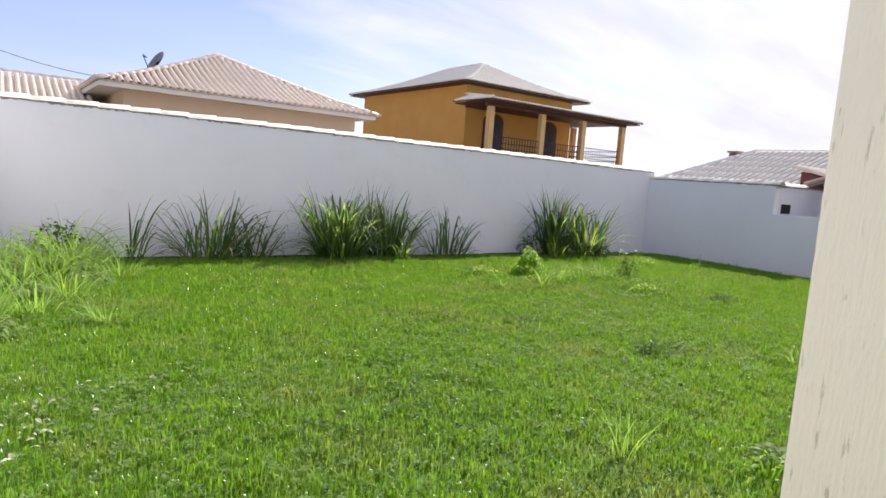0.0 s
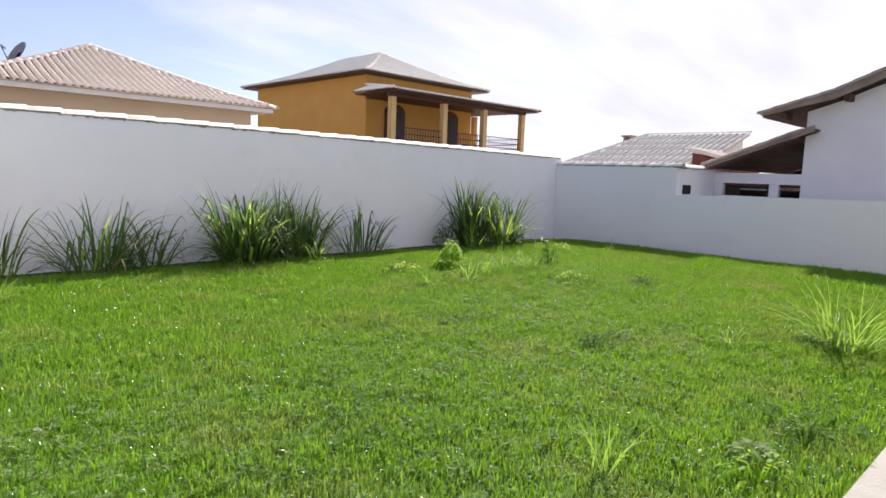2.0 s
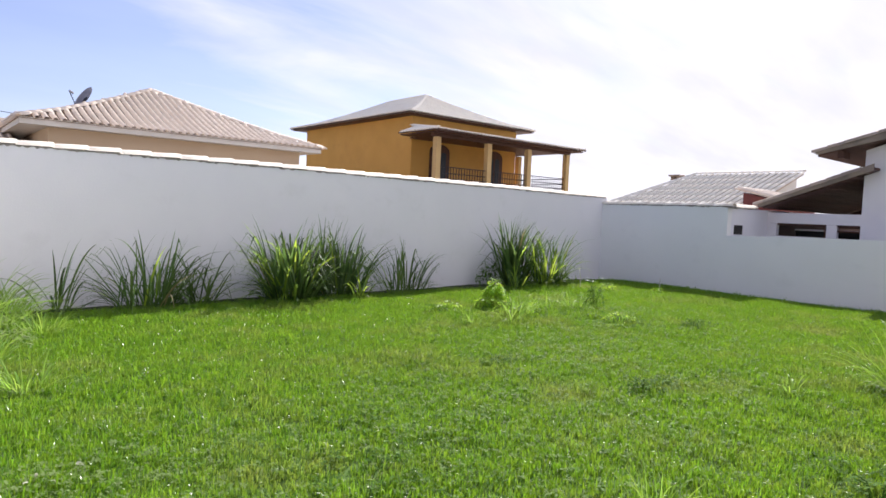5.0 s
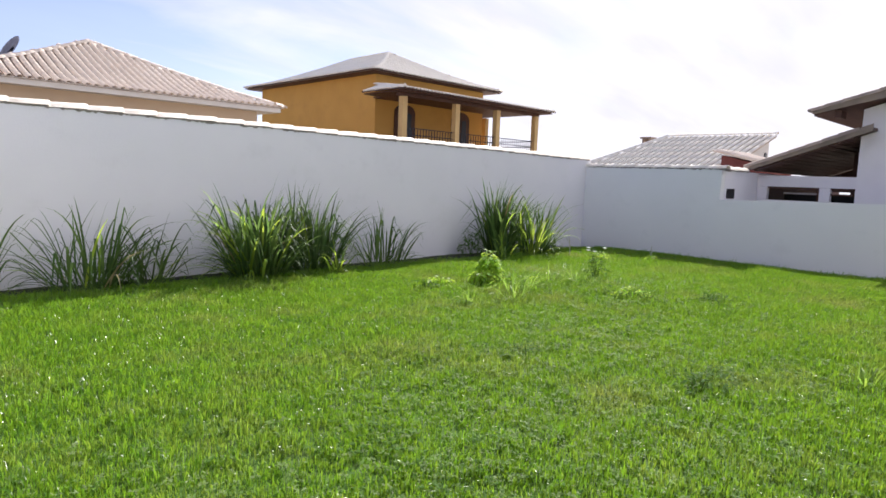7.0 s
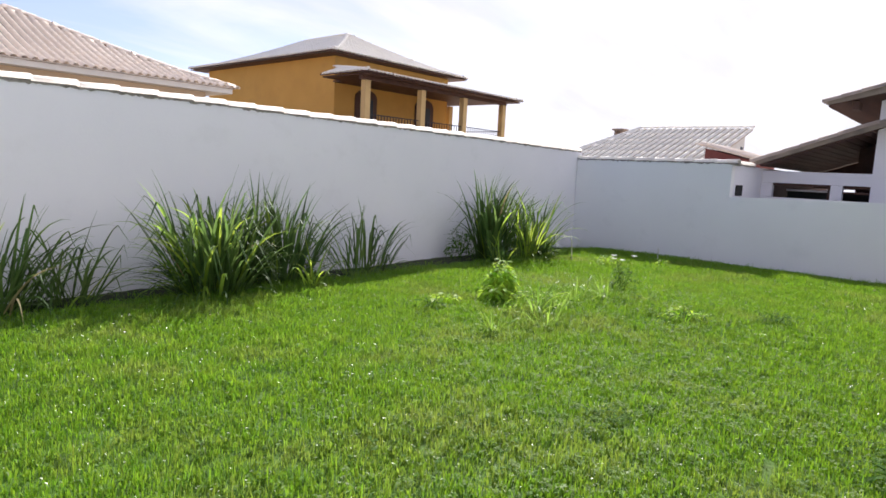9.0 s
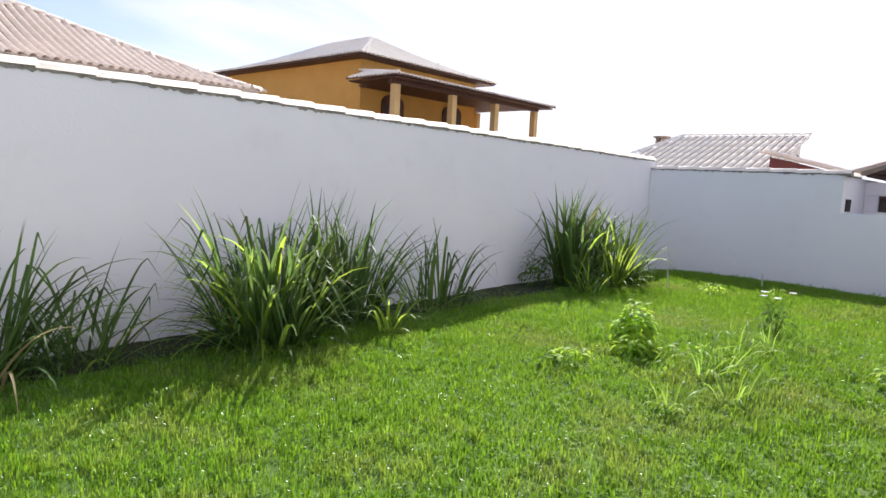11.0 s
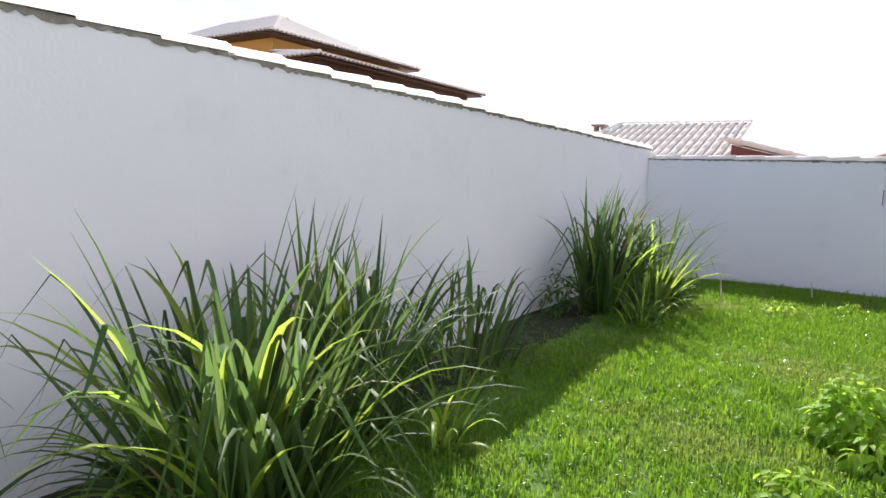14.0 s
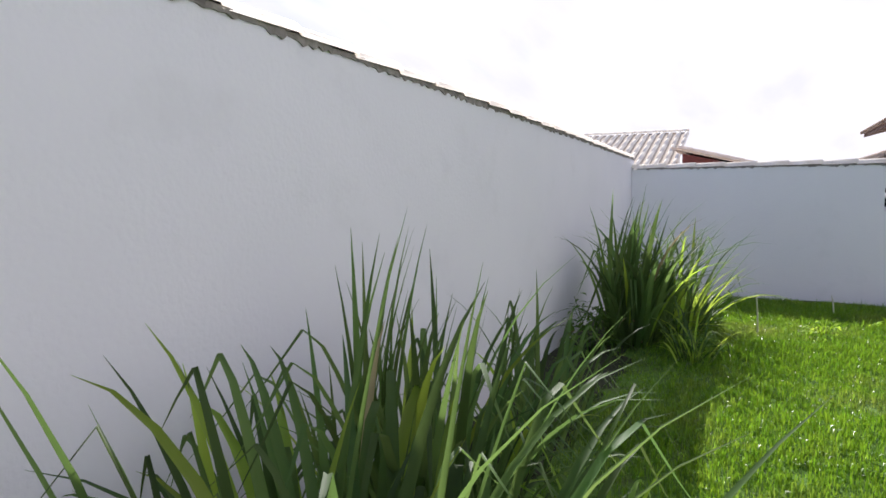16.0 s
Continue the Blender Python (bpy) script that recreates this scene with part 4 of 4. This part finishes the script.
clump(7.6, 10.5, 1.18, 1.0, 80, "loose thin grass clump against the wall", 4, 0.95, thick=1.1, lit_share=0.05, kink=0.45)
clump(10.70, 10.45, 1.70, 0.82, 180, "tall dense dark grass clump near the wall corner", 5, 1.2, thick=1.25, lit_share=0.04, skirt=0.2)
clump(11.3, 10.05, 1.54, 0.80, 130, "sunlit arching grass clump near the wall corner", 15, 0.9, thick=1.0, lit_share=0.32, kink=0.2)
clump(10.0, 9.78, 0.72, 0.45, 36, "small arching grass clump at the shadow's edge", 16, 0.8, thick=1.1, lit_share=0.45)
clump(2.9, 10.55, 1.45, 1.15, 130, "loose arching grass clump against the wall", 6, 0.6, thick=1.05, droop=True, lit_share=0.05, kink=0.6)
clump(1.75, 10.65, 1.3, 0.5, 26, "sparse arching grass blades against the wall", 7, 0.5, thick=1.15, droop=True, lit_share=0.05, kink=0.2)
clump(3.6, 10.5, 1.22, 0.6, 50, "thin leaning grass clump against the wall", 8, 0.55, thick=1.05, droop=True, lit_share=0.05, kink=0.6)


# ---------------------------------------------------------------- weeds and small plants in the lawn
def leaf_mesh(name, mat, w=0.45, curl=0.25):
    """A pointed leaf, one metre long, along +x, folded at its midrib and drooping at the tip."""
    bm = bmesh.new()
    rows = []
    for i in range(5):
        f = i / 4
        h = w / 2 * math.sin(math.pi * (0.06 + 0.92 * f) ** 0.8)
        z = 0.12 * math.sin(f * 2.2) - curl * f * f
        rows.append([bm.verts.new((f, -h, z + 0.25 * h)), bm.verts.new((f, 0, z)), bm.verts.new((f, h, z + 0.25 * h))])
    for a, b in zip(rows, rows[1:]):
        for k in range(2):
            bm.faces.new((a[k], a[k + 1], b[k + 1], b[k]))
    me = bpy.data.meshes.new(name)
    bm.to_mesh(me)
    bm.free()
    me.materials.append(mat)
    me.shade_smooth()
    return me


LEAVES = {m.name: [leaf_mesh("leaf", m, w, c) for w, c in ((0.42, 0.2), (0.5, 0.35), (0.36, 0.1))] for m in (LIME, DARKLEAF, PALEGREEN)}


def leafy_weed(x, y, height, radius, count, mat, label, seed, size=0.085, name="weed", flowers=0):
    r = random.Random(seed)
    e = tagged(empty(name, x, y, ground_z(x, y)), label, "weed", group="weeds in the lawn")
    stems = 5
    tips = []
    for i in range(stems):
        a = math.tau * i / stems + r.uniform(-0.4, 0.4)
        top = Vector((math.cos(a) * radius * 0.6, math.sin(a) * radius * 0.6, height * r.uniform(0.7, 0.95)))
        part("stem", tube([(0, 0, -0.04), top * 0.5 + Vector((0, 0, 0.05)), top], [0.006, 0.005, 0.003], 5), mat, e)
        tips.append(top)
    for i in range(count):
        # shell of a rounded, uneven crown
        a, u = r.uniform(0, math.tau), r.uniform(0.05, 1.0)
        el = math.asin(u)
        rr = r.uniform(0.72, 1.08) * (0.85 + 0.3 * noise.noise((a * 0.9, u * 2, seed)))
        p = Vector((math.cos(a) * math.cos(el) * radius * rr, math.sin(a) * math.cos(el) * radius * rr, height * (0.12 + 0.86 * u * rr)))
        s = size * r.uniform(0.6, 1.25)
        ob = new("leaf", r.choice(LEAVES[mat.name]))
        ob.parent = e
        ob.matrix_basis = Matrix.Translation(p) @ pose(0, 0, 0, 0, 0, math.degrees(a) + r.uniform(-60, 60)) @ pose(0, 0, 0, r.uniform(-25, 25), 50 * (1 - u) + r.uniform(-25, 25), 0) @ Matrix.Scale(s, 4)
    for i in range(flowers):
        a = r.uniform(0, math.tau)
        p = Vector((math.cos(a) * radius * 0.7, math.sin(a) * radius * 0.7, height * r.uniform(1.05, 1.25)))
        part("flower_stalk", tube([tips[i % stems] * 0.8, p], 0.003, 5), mat, e)
        bm = bmesh.new()
        for k in range(9):
            b = math.tau * k / 9
            q = [bm.verts.new(p + Vector(v)) for v in ((0, 0, 0), (0.03 * math.cos(b - 0.3), 0.03 * math.sin(b - 0.3), 0.016), (0.045 * math.cos(b), 0.045 * math.sin(b), 0.006), (0.03 * math.cos(b + 0.3), 0.03 * math.sin(b + 0.3), 0.016))]
            bm.faces.new(q)
        part("flower", bm, PETAL, e, "small white flower head")
    return e


leafy_weed(7.45, 7.87, 0.47, 0.19, 500, LIME, "rounded lime-green leafy weed standing in the lawn", 11, 0.085)
leafy_weed(7.16, 7.74, 0.22, 0.16, 100, LIME, "low lime-green leafy weed beside the rounded one", 12, 0.09)
leafy_weed(9.1, 7.08, 0.40, 0.20, 130, DARKLEAF, "low green weed with small white flower heads", 13, 0.06, flowers=4)
leafy_weed(10.15, 10.75, 0.60, 0.30, 200, DARKLEAF, "dark leafy weed against the wall beside tall grass", 14, 0.08)
leafy_weed(11.7, 10.0, 0.34, 0.36, 150, DARKLEAF, "dark leafy weed in the wall's shadow", 15, 0.08)
leafy_weed(10.2, 9.75, 0.28, 0.25, 90, DARKLEAF, "dark low weed at the foot of tall grass", 16, 0.07)
leafy_weed(0.75, 10.65, 0.66, 0.36, 220, DARKLEAF, "dark leafy shrub against the white wall", 17, 0.10)
leafy_weed(11.6, 8.6, 0.22, 0.22, 60, LIME, "low lime-green weed in the lawn", 18, 0.07)
leafy_weed(8.85, 5.16, 0.15, 0.22, 60, DARKLEAF, "low green weed in the lawn", 19, 0.06)
leafy_weed(5.2, 3.7, 0.14, 0.2, 60, DARKLEAF, "low dark weed in the lawn", 20, 0.055)
leafy_weed(4.27, 1.62, 0.16, 0.22, 60, DARKLEAF, "low dark weed near the concrete apron", 21, 0.055)
leafy_weed(3.5, 1.62, 0.18, 0.2, 60, LIME, "low green weed near the concrete apron", 22, 0.06)
leafy_weed(8.0, 5.85, 0.16, 0.3, 70, LIME, "low spreading green weed in the lawn", 23, 0.06)
leafy_weed(12.4, 7.9, 0.16, 0.16, 40, LIME, "tiny lime-green weed in the lawn", 24, 0.06)
leafy_weed(0.3, 8.2, 0.22, 0.3, 70, DARKLEAF, "low green weed beside the sunlit wall", 25, 0.07)

for k, (wx, wy, wh, wr) in enumerate(((0.15, 9.0, 0.34, 0.30), (0.75, 9.0, 0.30, 0.32), (0.35, 9.9, 0.45, 0.30), (1.0, 9.55, 0.36, 0.26), (0.3, 7.5, 0.22, 0.28), (0.95, 8.3, 0.20, 0.26), (0.0, 6.2, 0.18, 0.26), (7.15, 2.25, 0.20, 0.30), (3.72, 1.72, 0.13, 0.15))):
    leafy_weed(wx, wy, wh, wr, 110, PALEGREEN, "pale grey-green leafy weed among tall grass tufts", 80 + k, 0.075)

LIME_BLADES = [blade_mesh("blade", 1.0, A, W, TUFT) for A, W in ((0.5, 0.03), (1.1, 0.03), (1.8, 0.035), (2.5, 0.03), (1.4, 0.03))]


def tuft(x, y, height, spread, count, label, seed, wide=1.0, tilt=50):
    r = random.Random(seed)
    e = tagged(empty("grass_tuft", x, y, ground_z(x, y)), label, "grass tuft", group="grass tufts in the lawn")
    for i in range(count):
        a = r.uniform(0, math.tau)
        L = height * r.uniform(0.45, 1.15)
        ob = new("blade", r.choice(LIME_BLADES))
        ob.parent = e
        p = spread * 0.25 * math.sqrt(r.random())
        ob.matrix_basis = Matrix.Translation((p * math.cos(a), p * math.sin(a), -0.02)) @ pose(0, 0, 0, 0, 0, math.degrees(a) + r.uniform(-40, 40)) @ pose(0, 0, 0, 0, r.uniform(0, tilt), 0) @ Matrix.Diagonal((L, wide * r.uniform(0.25, 0.6), L, 1))


tuft(3.05, 2.25, 0.40, 0.4, 22, "thin upright pale green grass tuft in the lawn", 31, 0.5, 24)
tuft(7.2, 2.1, 0.85, 1.0, 100, "large arching pale green grass tuft in the lawn", 32)
tuft(0.85, 6.4, 0.40, 0.5, 34, "bright yellow-green grass tuft in the lawn", 33)
tuft(0.8, 9.6, 0.95, 0.6, 80, "tall bright green grass tuft near the wall corner", 34)
tuft(0.05, 8.9, 0.45, 0.5, 40, "bright green grass tuft beside the sunlit wall", 35)
tuft(0.0, 7.4, 0.40, 0.4, 34, "bright green grass tuft beside the sunlit wall", 36)
tuft(6.4, 2.9, 0.30, 0.3, 22, "small bright grass tuft in the lawn", 37)
tuft(7.3, 7.0, 0.42, 0.4, 26, "thin upright grass tuft in the lawn", 38, 0.8)
tuft(6.2, 7.0, 0.36, 0.35, 22, "thin upright grass tuft in the lawn", 39, 0.8)
tuft(8.3, 6.9, 0.40, 0.6, 34, "loose grass tuft on the low mound", 40, 0.8)
tuft(0.5, 10.0, 0.5, 0.5, 30, "bright green grass tuft near the wall corner", 41)
for k, (tx, ty, th) in enumerate(((0.25, 8.3, 0.5), (0.55, 8.9, 0.6), (0.9, 9.2, 0.55), (0.15, 9.7, 0.6), (1.1, 9.8, 0.5), (-0.1, 6.7, 0.4), (0.3, 7.0, 0.35), (0.65, 7.7, 0.4), (-0.15, 9.3, 0.55), (1.3, 8.8, 0.35))):
    tuft(tx, ty, th * 1.15, 0.8, 80, "bright green grass tuft beside the sunlit wall", 60 + k, 0.9)
tuft(7.05, 7.08, 0.55, 0.35, 18, "tall thin bright grass tuft in the lawn", 43, 0.9)
tuft(7.9, 7.05, 0.42, 0.6, 26, "loose grass tuft on the low mound", 44, 0.8)
tuft(6.7, 6.75, 0.40, 0.4, 20, "thin upright grass tuft in the lawn", 45, 0.8)
leafy_weed(6.62, 8.02, 0.15, 0.25, 46, LIME, "low spreading lime-green weed beside the bushy weed", 46, 0.09)
leafy_weed(6.35, 8.0, 0.15, 0.22, 36, DARKLEAF, "small dark green weed in the lawn", 47, 0.06)
leafy_weed(7.4, 7.25, 0.18, 0.5, 60, LIME, "low feathery green weed among the grass tufts", 48, 0.07)
tuft(12.3, 9.9, 0.30, 0.25, 12, "few thin grass stalks in the wall's shadow", 42, 0.6)


def build_rosettes(name, patches, mat, label, seed, long=(0.012, 0.03), lift=(0.02, 0.055)):
    """Low broad-leaved weeds, each a rosette of a few folded leaves, scattered in patches through the lawn."""
    rng = np.random.default_rng(seed)
    cx, cy = [np.concatenate(v) for v in zip(*[(rng.normal(px, sx, k), rng.normal(py, sx * 0.8, k)) for px, py, sx, k in patches])]
    ok = (cx > WEST_X + 0.08) & (cx < WALL_X - 1.0) & (cy > 1.32) & (cy < WALL_Y - 1.3) & (read_field(FINE, cx, cy) > -0.25)
    cx, cy = cx[ok], cy[ok]
    leaves = 6
    size, up = rng.uniform(*long, len(cx)), rng.uniform(*lift, len(cx))
    x, y, L, u = [np.repeat(v, leaves) for v in (cx, cy, size, up)]
    n = len(x)
    L = L * rng.uniform(0.7, 1.15, n)
    a = rng.uniform(0, math.tau, n)
    d, s = np.stack([np.cos(a), np.sin(a)], 1), np.stack([-np.sin(a), np.cos(a)], 1)
    z = read_field(HEIGHT, x, y) + u
    pitch, half = rng.uniform(-0.1, 0.9, n), L * rng.uniform(0.20, 0.34, n)
    base = np.stack([x, y, z], 1)
    base[:, :2] += d * (L * 0.15)[:, None]
    mid = base.copy()
    mid[:, :2] += d * (L * 0.55)[:, None]
    mid[:, 2] += L * 0.55 * pitch
    left, right, tip = mid.copy(), mid.copy(), base.copy()
    left[:, :2] -= s * half[:, None]
    right[:, :2] += s * half[:, None]
    left[:, 2] += half * rng.uniform(0.0, 0.6, n)
    right[:, 2] += half * rng.uniform(0.0, 0.6, n)
    tip[:, :2] += d * L[:, None]
    tip[:, 2] += L * (pitch * 0.75 - 0.1)
    vs = np.stack([base, left, tip, right], 1).reshape(-1, 3)
    i = np.arange(n) * 4
    fs = np.concatenate([np.stack([i, i + 3, i + 1], 1), np.stack([i + 1, i + 3, i + 2], 1)])
    tagged(new(name, raw_mesh(name, vs, fs, mat)), label, "weeds", kind="stuff")


build_rosettes("clover", ((8.3, 6.8, 1.5, 1500), (3.5, 3.2, 1.2, 900), (5.5, 6.0, 1.8, 1300), (4.0, 5.0, 2.0, 1500), (9.8, 3.6, 1.6, 900), (6.5, 3.0, 1.2, 900)), CLOVER, "small broad weed leaves scattered through the lawn", 9)
build_rosettes("pale_weed", ((0.6, 4.4, 0.6, 900), (1.3, 3.2, 0.7, 900), (0.4, 6.6, 0.6, 700), (8.2, 6.7, 1.0, 500), (4.6, 4.4, 1.2, 700), (3.0, 4.0, 0.9, 900), (5.6, 5.2, 1.0, 700), (7.2, 4.6, 1.1, 600)), PALEGREEN, "pale grey-green weed leaves among the grass", 10)
build_rosettes("dark_weed", ((2.4, 3.5, 0.40, 150), (2.7, 4.4, 0.30, 90), (5.55, 3.75, 0.18, 90), (4.6, 1.7, 0.25, 150), (4.9, 5.1, 0.16, 90), (8.17, 5.84, 0.20, 110), (9.04, 5.2, 0.20, 110), (1.9, 3.2, 0.4, 90), (6.6, 5.0, 0.5, 90), (3.7, 5.6, 0.5, 90), (8.4, 6.9, 0.6, 160)), DARKLEAF, "dark green broad weed leaves in patches", 11, (0.016, 0.036), (0.025, 0.07))


# ---------------------------------------------------------------- beyond the corner: mast, wire, gable, banana plant
def build_corner_houses():
    h = house("cream_gable_house", "cream-walled house with a sloping roofline behind the garden wall", -2.5, 23)
    bm = bmesh.new()
    foot = ((-0.82, 21.25, 4.45), (0.10, 24.0, 3.24), (-3.5, 25.0, 3.24), (-4.2, 22.2, 4.45))
    lo = [bm.verts.new((p[0], p[1], -0.25)) for p in foot]
    hi = [bm.verts.new(p) for p in foot]
    for k in range(4):
        bm.faces.new((lo[k], lo[(k + 1) % 4], hi[(k + 1) % 4], hi[k]))
    bm.faces.new(hi)
    bm.faces.new(lo[::-1])
    bmesh.ops.recalc_face_normals(bm, faces=bm.faces)
    under(h, "wall", bm, FASCIA, "sunlit cream side wall")
    ridges(h, (0.10, 24.0, 3.22), (-0.40, 22.5, 3.88), OLD_TILE)
    c = tagged(empty("red_chimney", -1.04, 21.0, -0.25), "dark red rendered chimney beside the cream gable", "chimney")
    part("chimney_body", box(-0.15, 0.15, -0.2, 0.2, 0.0, 4.75, 0.01), BRICKRED, c)
    part("cap", box(-0.18, 0.18, -0.23, 0.23, 4.752, 4.86, 0.01), BRICKRED, c)
    m = tagged(empty("service_mast", -0.40, 21.9, 3.2), "dark service mast with a wire bracket on the gable", "mast")
    part("pole", tube([(0, 0, 0.55), (0, 0, 1.18)], 0.03, 8), IRON, m)
    part("bracket", tube([(-0.5, 0, 0.82), (-0.02, 0, 0.95)], 0.02), IRON, m)
    part("brace", tube([(-0.28, 0, 0.86), (-0.03, 0, 1.08)], 0.02), IRON, m)
    for zz in (0.95, 1.08):
        part("insulator", tube([(0.03, 0, zz), (0.12, 0, zz)], [0.03, 0.02], 8), IRON, m)
    pts = []
    for i in range(13):
        f = i / 12
        pts.append((-0.30 + 2.75 * f, 21.9 - 0.7 * f, 4.20 - 0.55 * f - 0.35 * f * (1 - f)))
    tagged(finish(tube(pts, 0.008, 5), "overhead_wire", IRON), "thin dark overhead wire from mast to roof", "wire")


def build_banana(x, y):
    e = tagged(empty("banana_plant", x, y, -0.25), "banana plant with torn drooping leaves behind the wall", "banana plant")
    r = random.Random(4)
    part("trunk", tube([(0, 0, 0), (0.05, 0, 2.2), (0.0, 0.0, 4.3)], [0.18, 0.15, 0.09], 10), BARK, e)
    for yaw, lift, L in ((8, 52, 2.1), (95, 60, 2.0), (190, 55, 2.2), (265, 50, 2.1), (320, 62, 2.0), (60, 75, 1.9)):
        bm = bmesh.new()
        rows = []
        px = pz = 0.0
        ang = radians(lift)
        n = 22
        for i in range(n + 1):
            f = i / n
            w = 0.02 if f < 0.12 else 0.30 * math.sin(math.pi * min(1, (f - 0.10) / 0.92)) ** 0.6 + 0.01
            rows.append((Vector((px, 0, pz)), w))
            ang -= radians(1.3 if yaw == 8 else 3.9)
            px += math.cos(ang) * L / n
            pz += math.sin(ang) * L / n
        for (p, w), (q, w2) in zip(rows, rows[1:]):
            for sg in (-1, 1):
                d = r.uniform(0.25, 0.9)
                sh = r.uniform(0.0, 0.03)
                a0, a1 = bm.verts.new(p), bm.verts.new(q + (q - p) * -0.06)
                b1, b0 = bm.verts.new(q + Vector((sh, sg * w2 * r.uniform(0.7, 1.05), -w2 * d))), bm.verts.new(p + Vector((sh, sg * w * r.uniform(0.7, 1.05), -w * d)))
                bm.faces.new((a0, a1, b1, b0) if sg > 0 else (a0, b0, b1, a1))
        bmesh.ops.transform(bm, matrix=pose(0, 0, 3.55 if yaw == 8 else 4.15, 0, 0, yaw), verts=bm.verts)
        part("leaf", bm, LIME if yaw in (95, 265) else DARKLEAF, e)


build_corner_houses()
build_banana(-1.55, 15.2)


def build_tree(x, y, height, spread, seed):
    r = random.Random(seed)
    e = tagged(empty("tree", x, y, -0.25), "distant green leafy tree beyond the houses", "tree", group="far trees")
    part("trunk", tube([(0, 0, 0), (0.1, 0, height * 0.35), (0, 0.1, height * 0.7)], [0.22, 0.16, 0.06], 7), BARK, e)
    vs, fs = [], []
    k = 0
    for b in range(16):
        c = Vector((r.gauss(0, spread * 0.4), r.gauss(0, spread * 0.4), height * r.uniform(0.45, 0.95)))
        for i in range(110):
            d = Vector((r.gauss(0, 1), r.gauss(0, 1), r.gauss(0, 0.8))).normalized() * spread * 0.28 * r.uniform(0.5, 1.05)
            p = c + d
            u = Vector((r.gauss(0, 1), r.gauss(0, 1), r.gauss(0, 1))).normalized()
            w = u.orthogonal().normalized()
            s = r.uniform(0.10, 0.22)
            vs += [p - u * s, p - w * s * 0.5, p + u * s, p + w * s * 0.5]
            fs.append((k, k + 1, k + 2, k + 3))
            k += 4
    ob = new("crown", raw_mesh("crown", np.array([tuple(v) for v in vs]), np.array(fs), FARGREEN))
    ob.parent = e


for i, (tx, ty, th, ts) in enumerate(((46, 4.0, 1.0, 2.6), (52, -1.5, 1.1, 3.0), (58, 6.5, 1.0, 3.0))):
    build_tree(tx, ty, th, ts, 50 + i)


# ---------------------------------------------------------------- small leftovers in the garden
def build_stalk(x, y, height, lean, seed):
    e = tagged(finish(tube([(0, 0, -0.03), (lean * 0.3, 0.01, height * 0.5), (lean, 0.03, height)], [0.012, 0.010, 0.006], 6), "dry_stalk", PALE), "pale dry plant stalk standing in the wall's shade", "stalk", group="dry stalks")
    e.location = (x, y, ground_z(x, y))


STALKS = ((11.52, 9.23, 0.48, -0.04), (13.25, 8.34, 0.24, 0.06))
for k, (sx, sy, sh, sl) in enumerate(STALKS):
    build_stalk(sx, sy, sh, sl, k)


def build_litter():
    """Pale dry leaves lying on the grass."""
    r = random.Random(77)
    me = leaf_mesh("leaf", PALE, 0.5, 0.4)
    for cx, cy, n, sp in ((0.0, 4.25, 12, 0.12), (0.2, 4.0, 14, 0.12), (0.05, 3.65, 12, 0.14), (-0.1, 5.6, 8, 0.15), (0.6, 4.5, 6, 0.2), (3.6, 1.7, 5, 0.2), (0.2, 8.9, 8, 0.3), (3.3, 2.0, 4, 0.3)):
        for i in range(n):
            x, y = r.gauss(cx, sp), r.gauss(cy, sp)
            if x < WEST_X + 0.1 or y < 1.35:
                continue
            ob = tagged(new("dry_leaf", me), "pale dry leaf lying on the lawn grass", "leaf", group="dry leaves on the lawn")
            ob.matrix_world = Matrix.Translation((x, y, ground_z(x, y) + 0.055)) @ pose(0, 0, 0, r.uniform(-35, 35), r.uniform(-35, 35), r.uniform(0, 360)) @ Matrix.Scale(r.uniform(0.03, 0.055), 4)


build_litter()
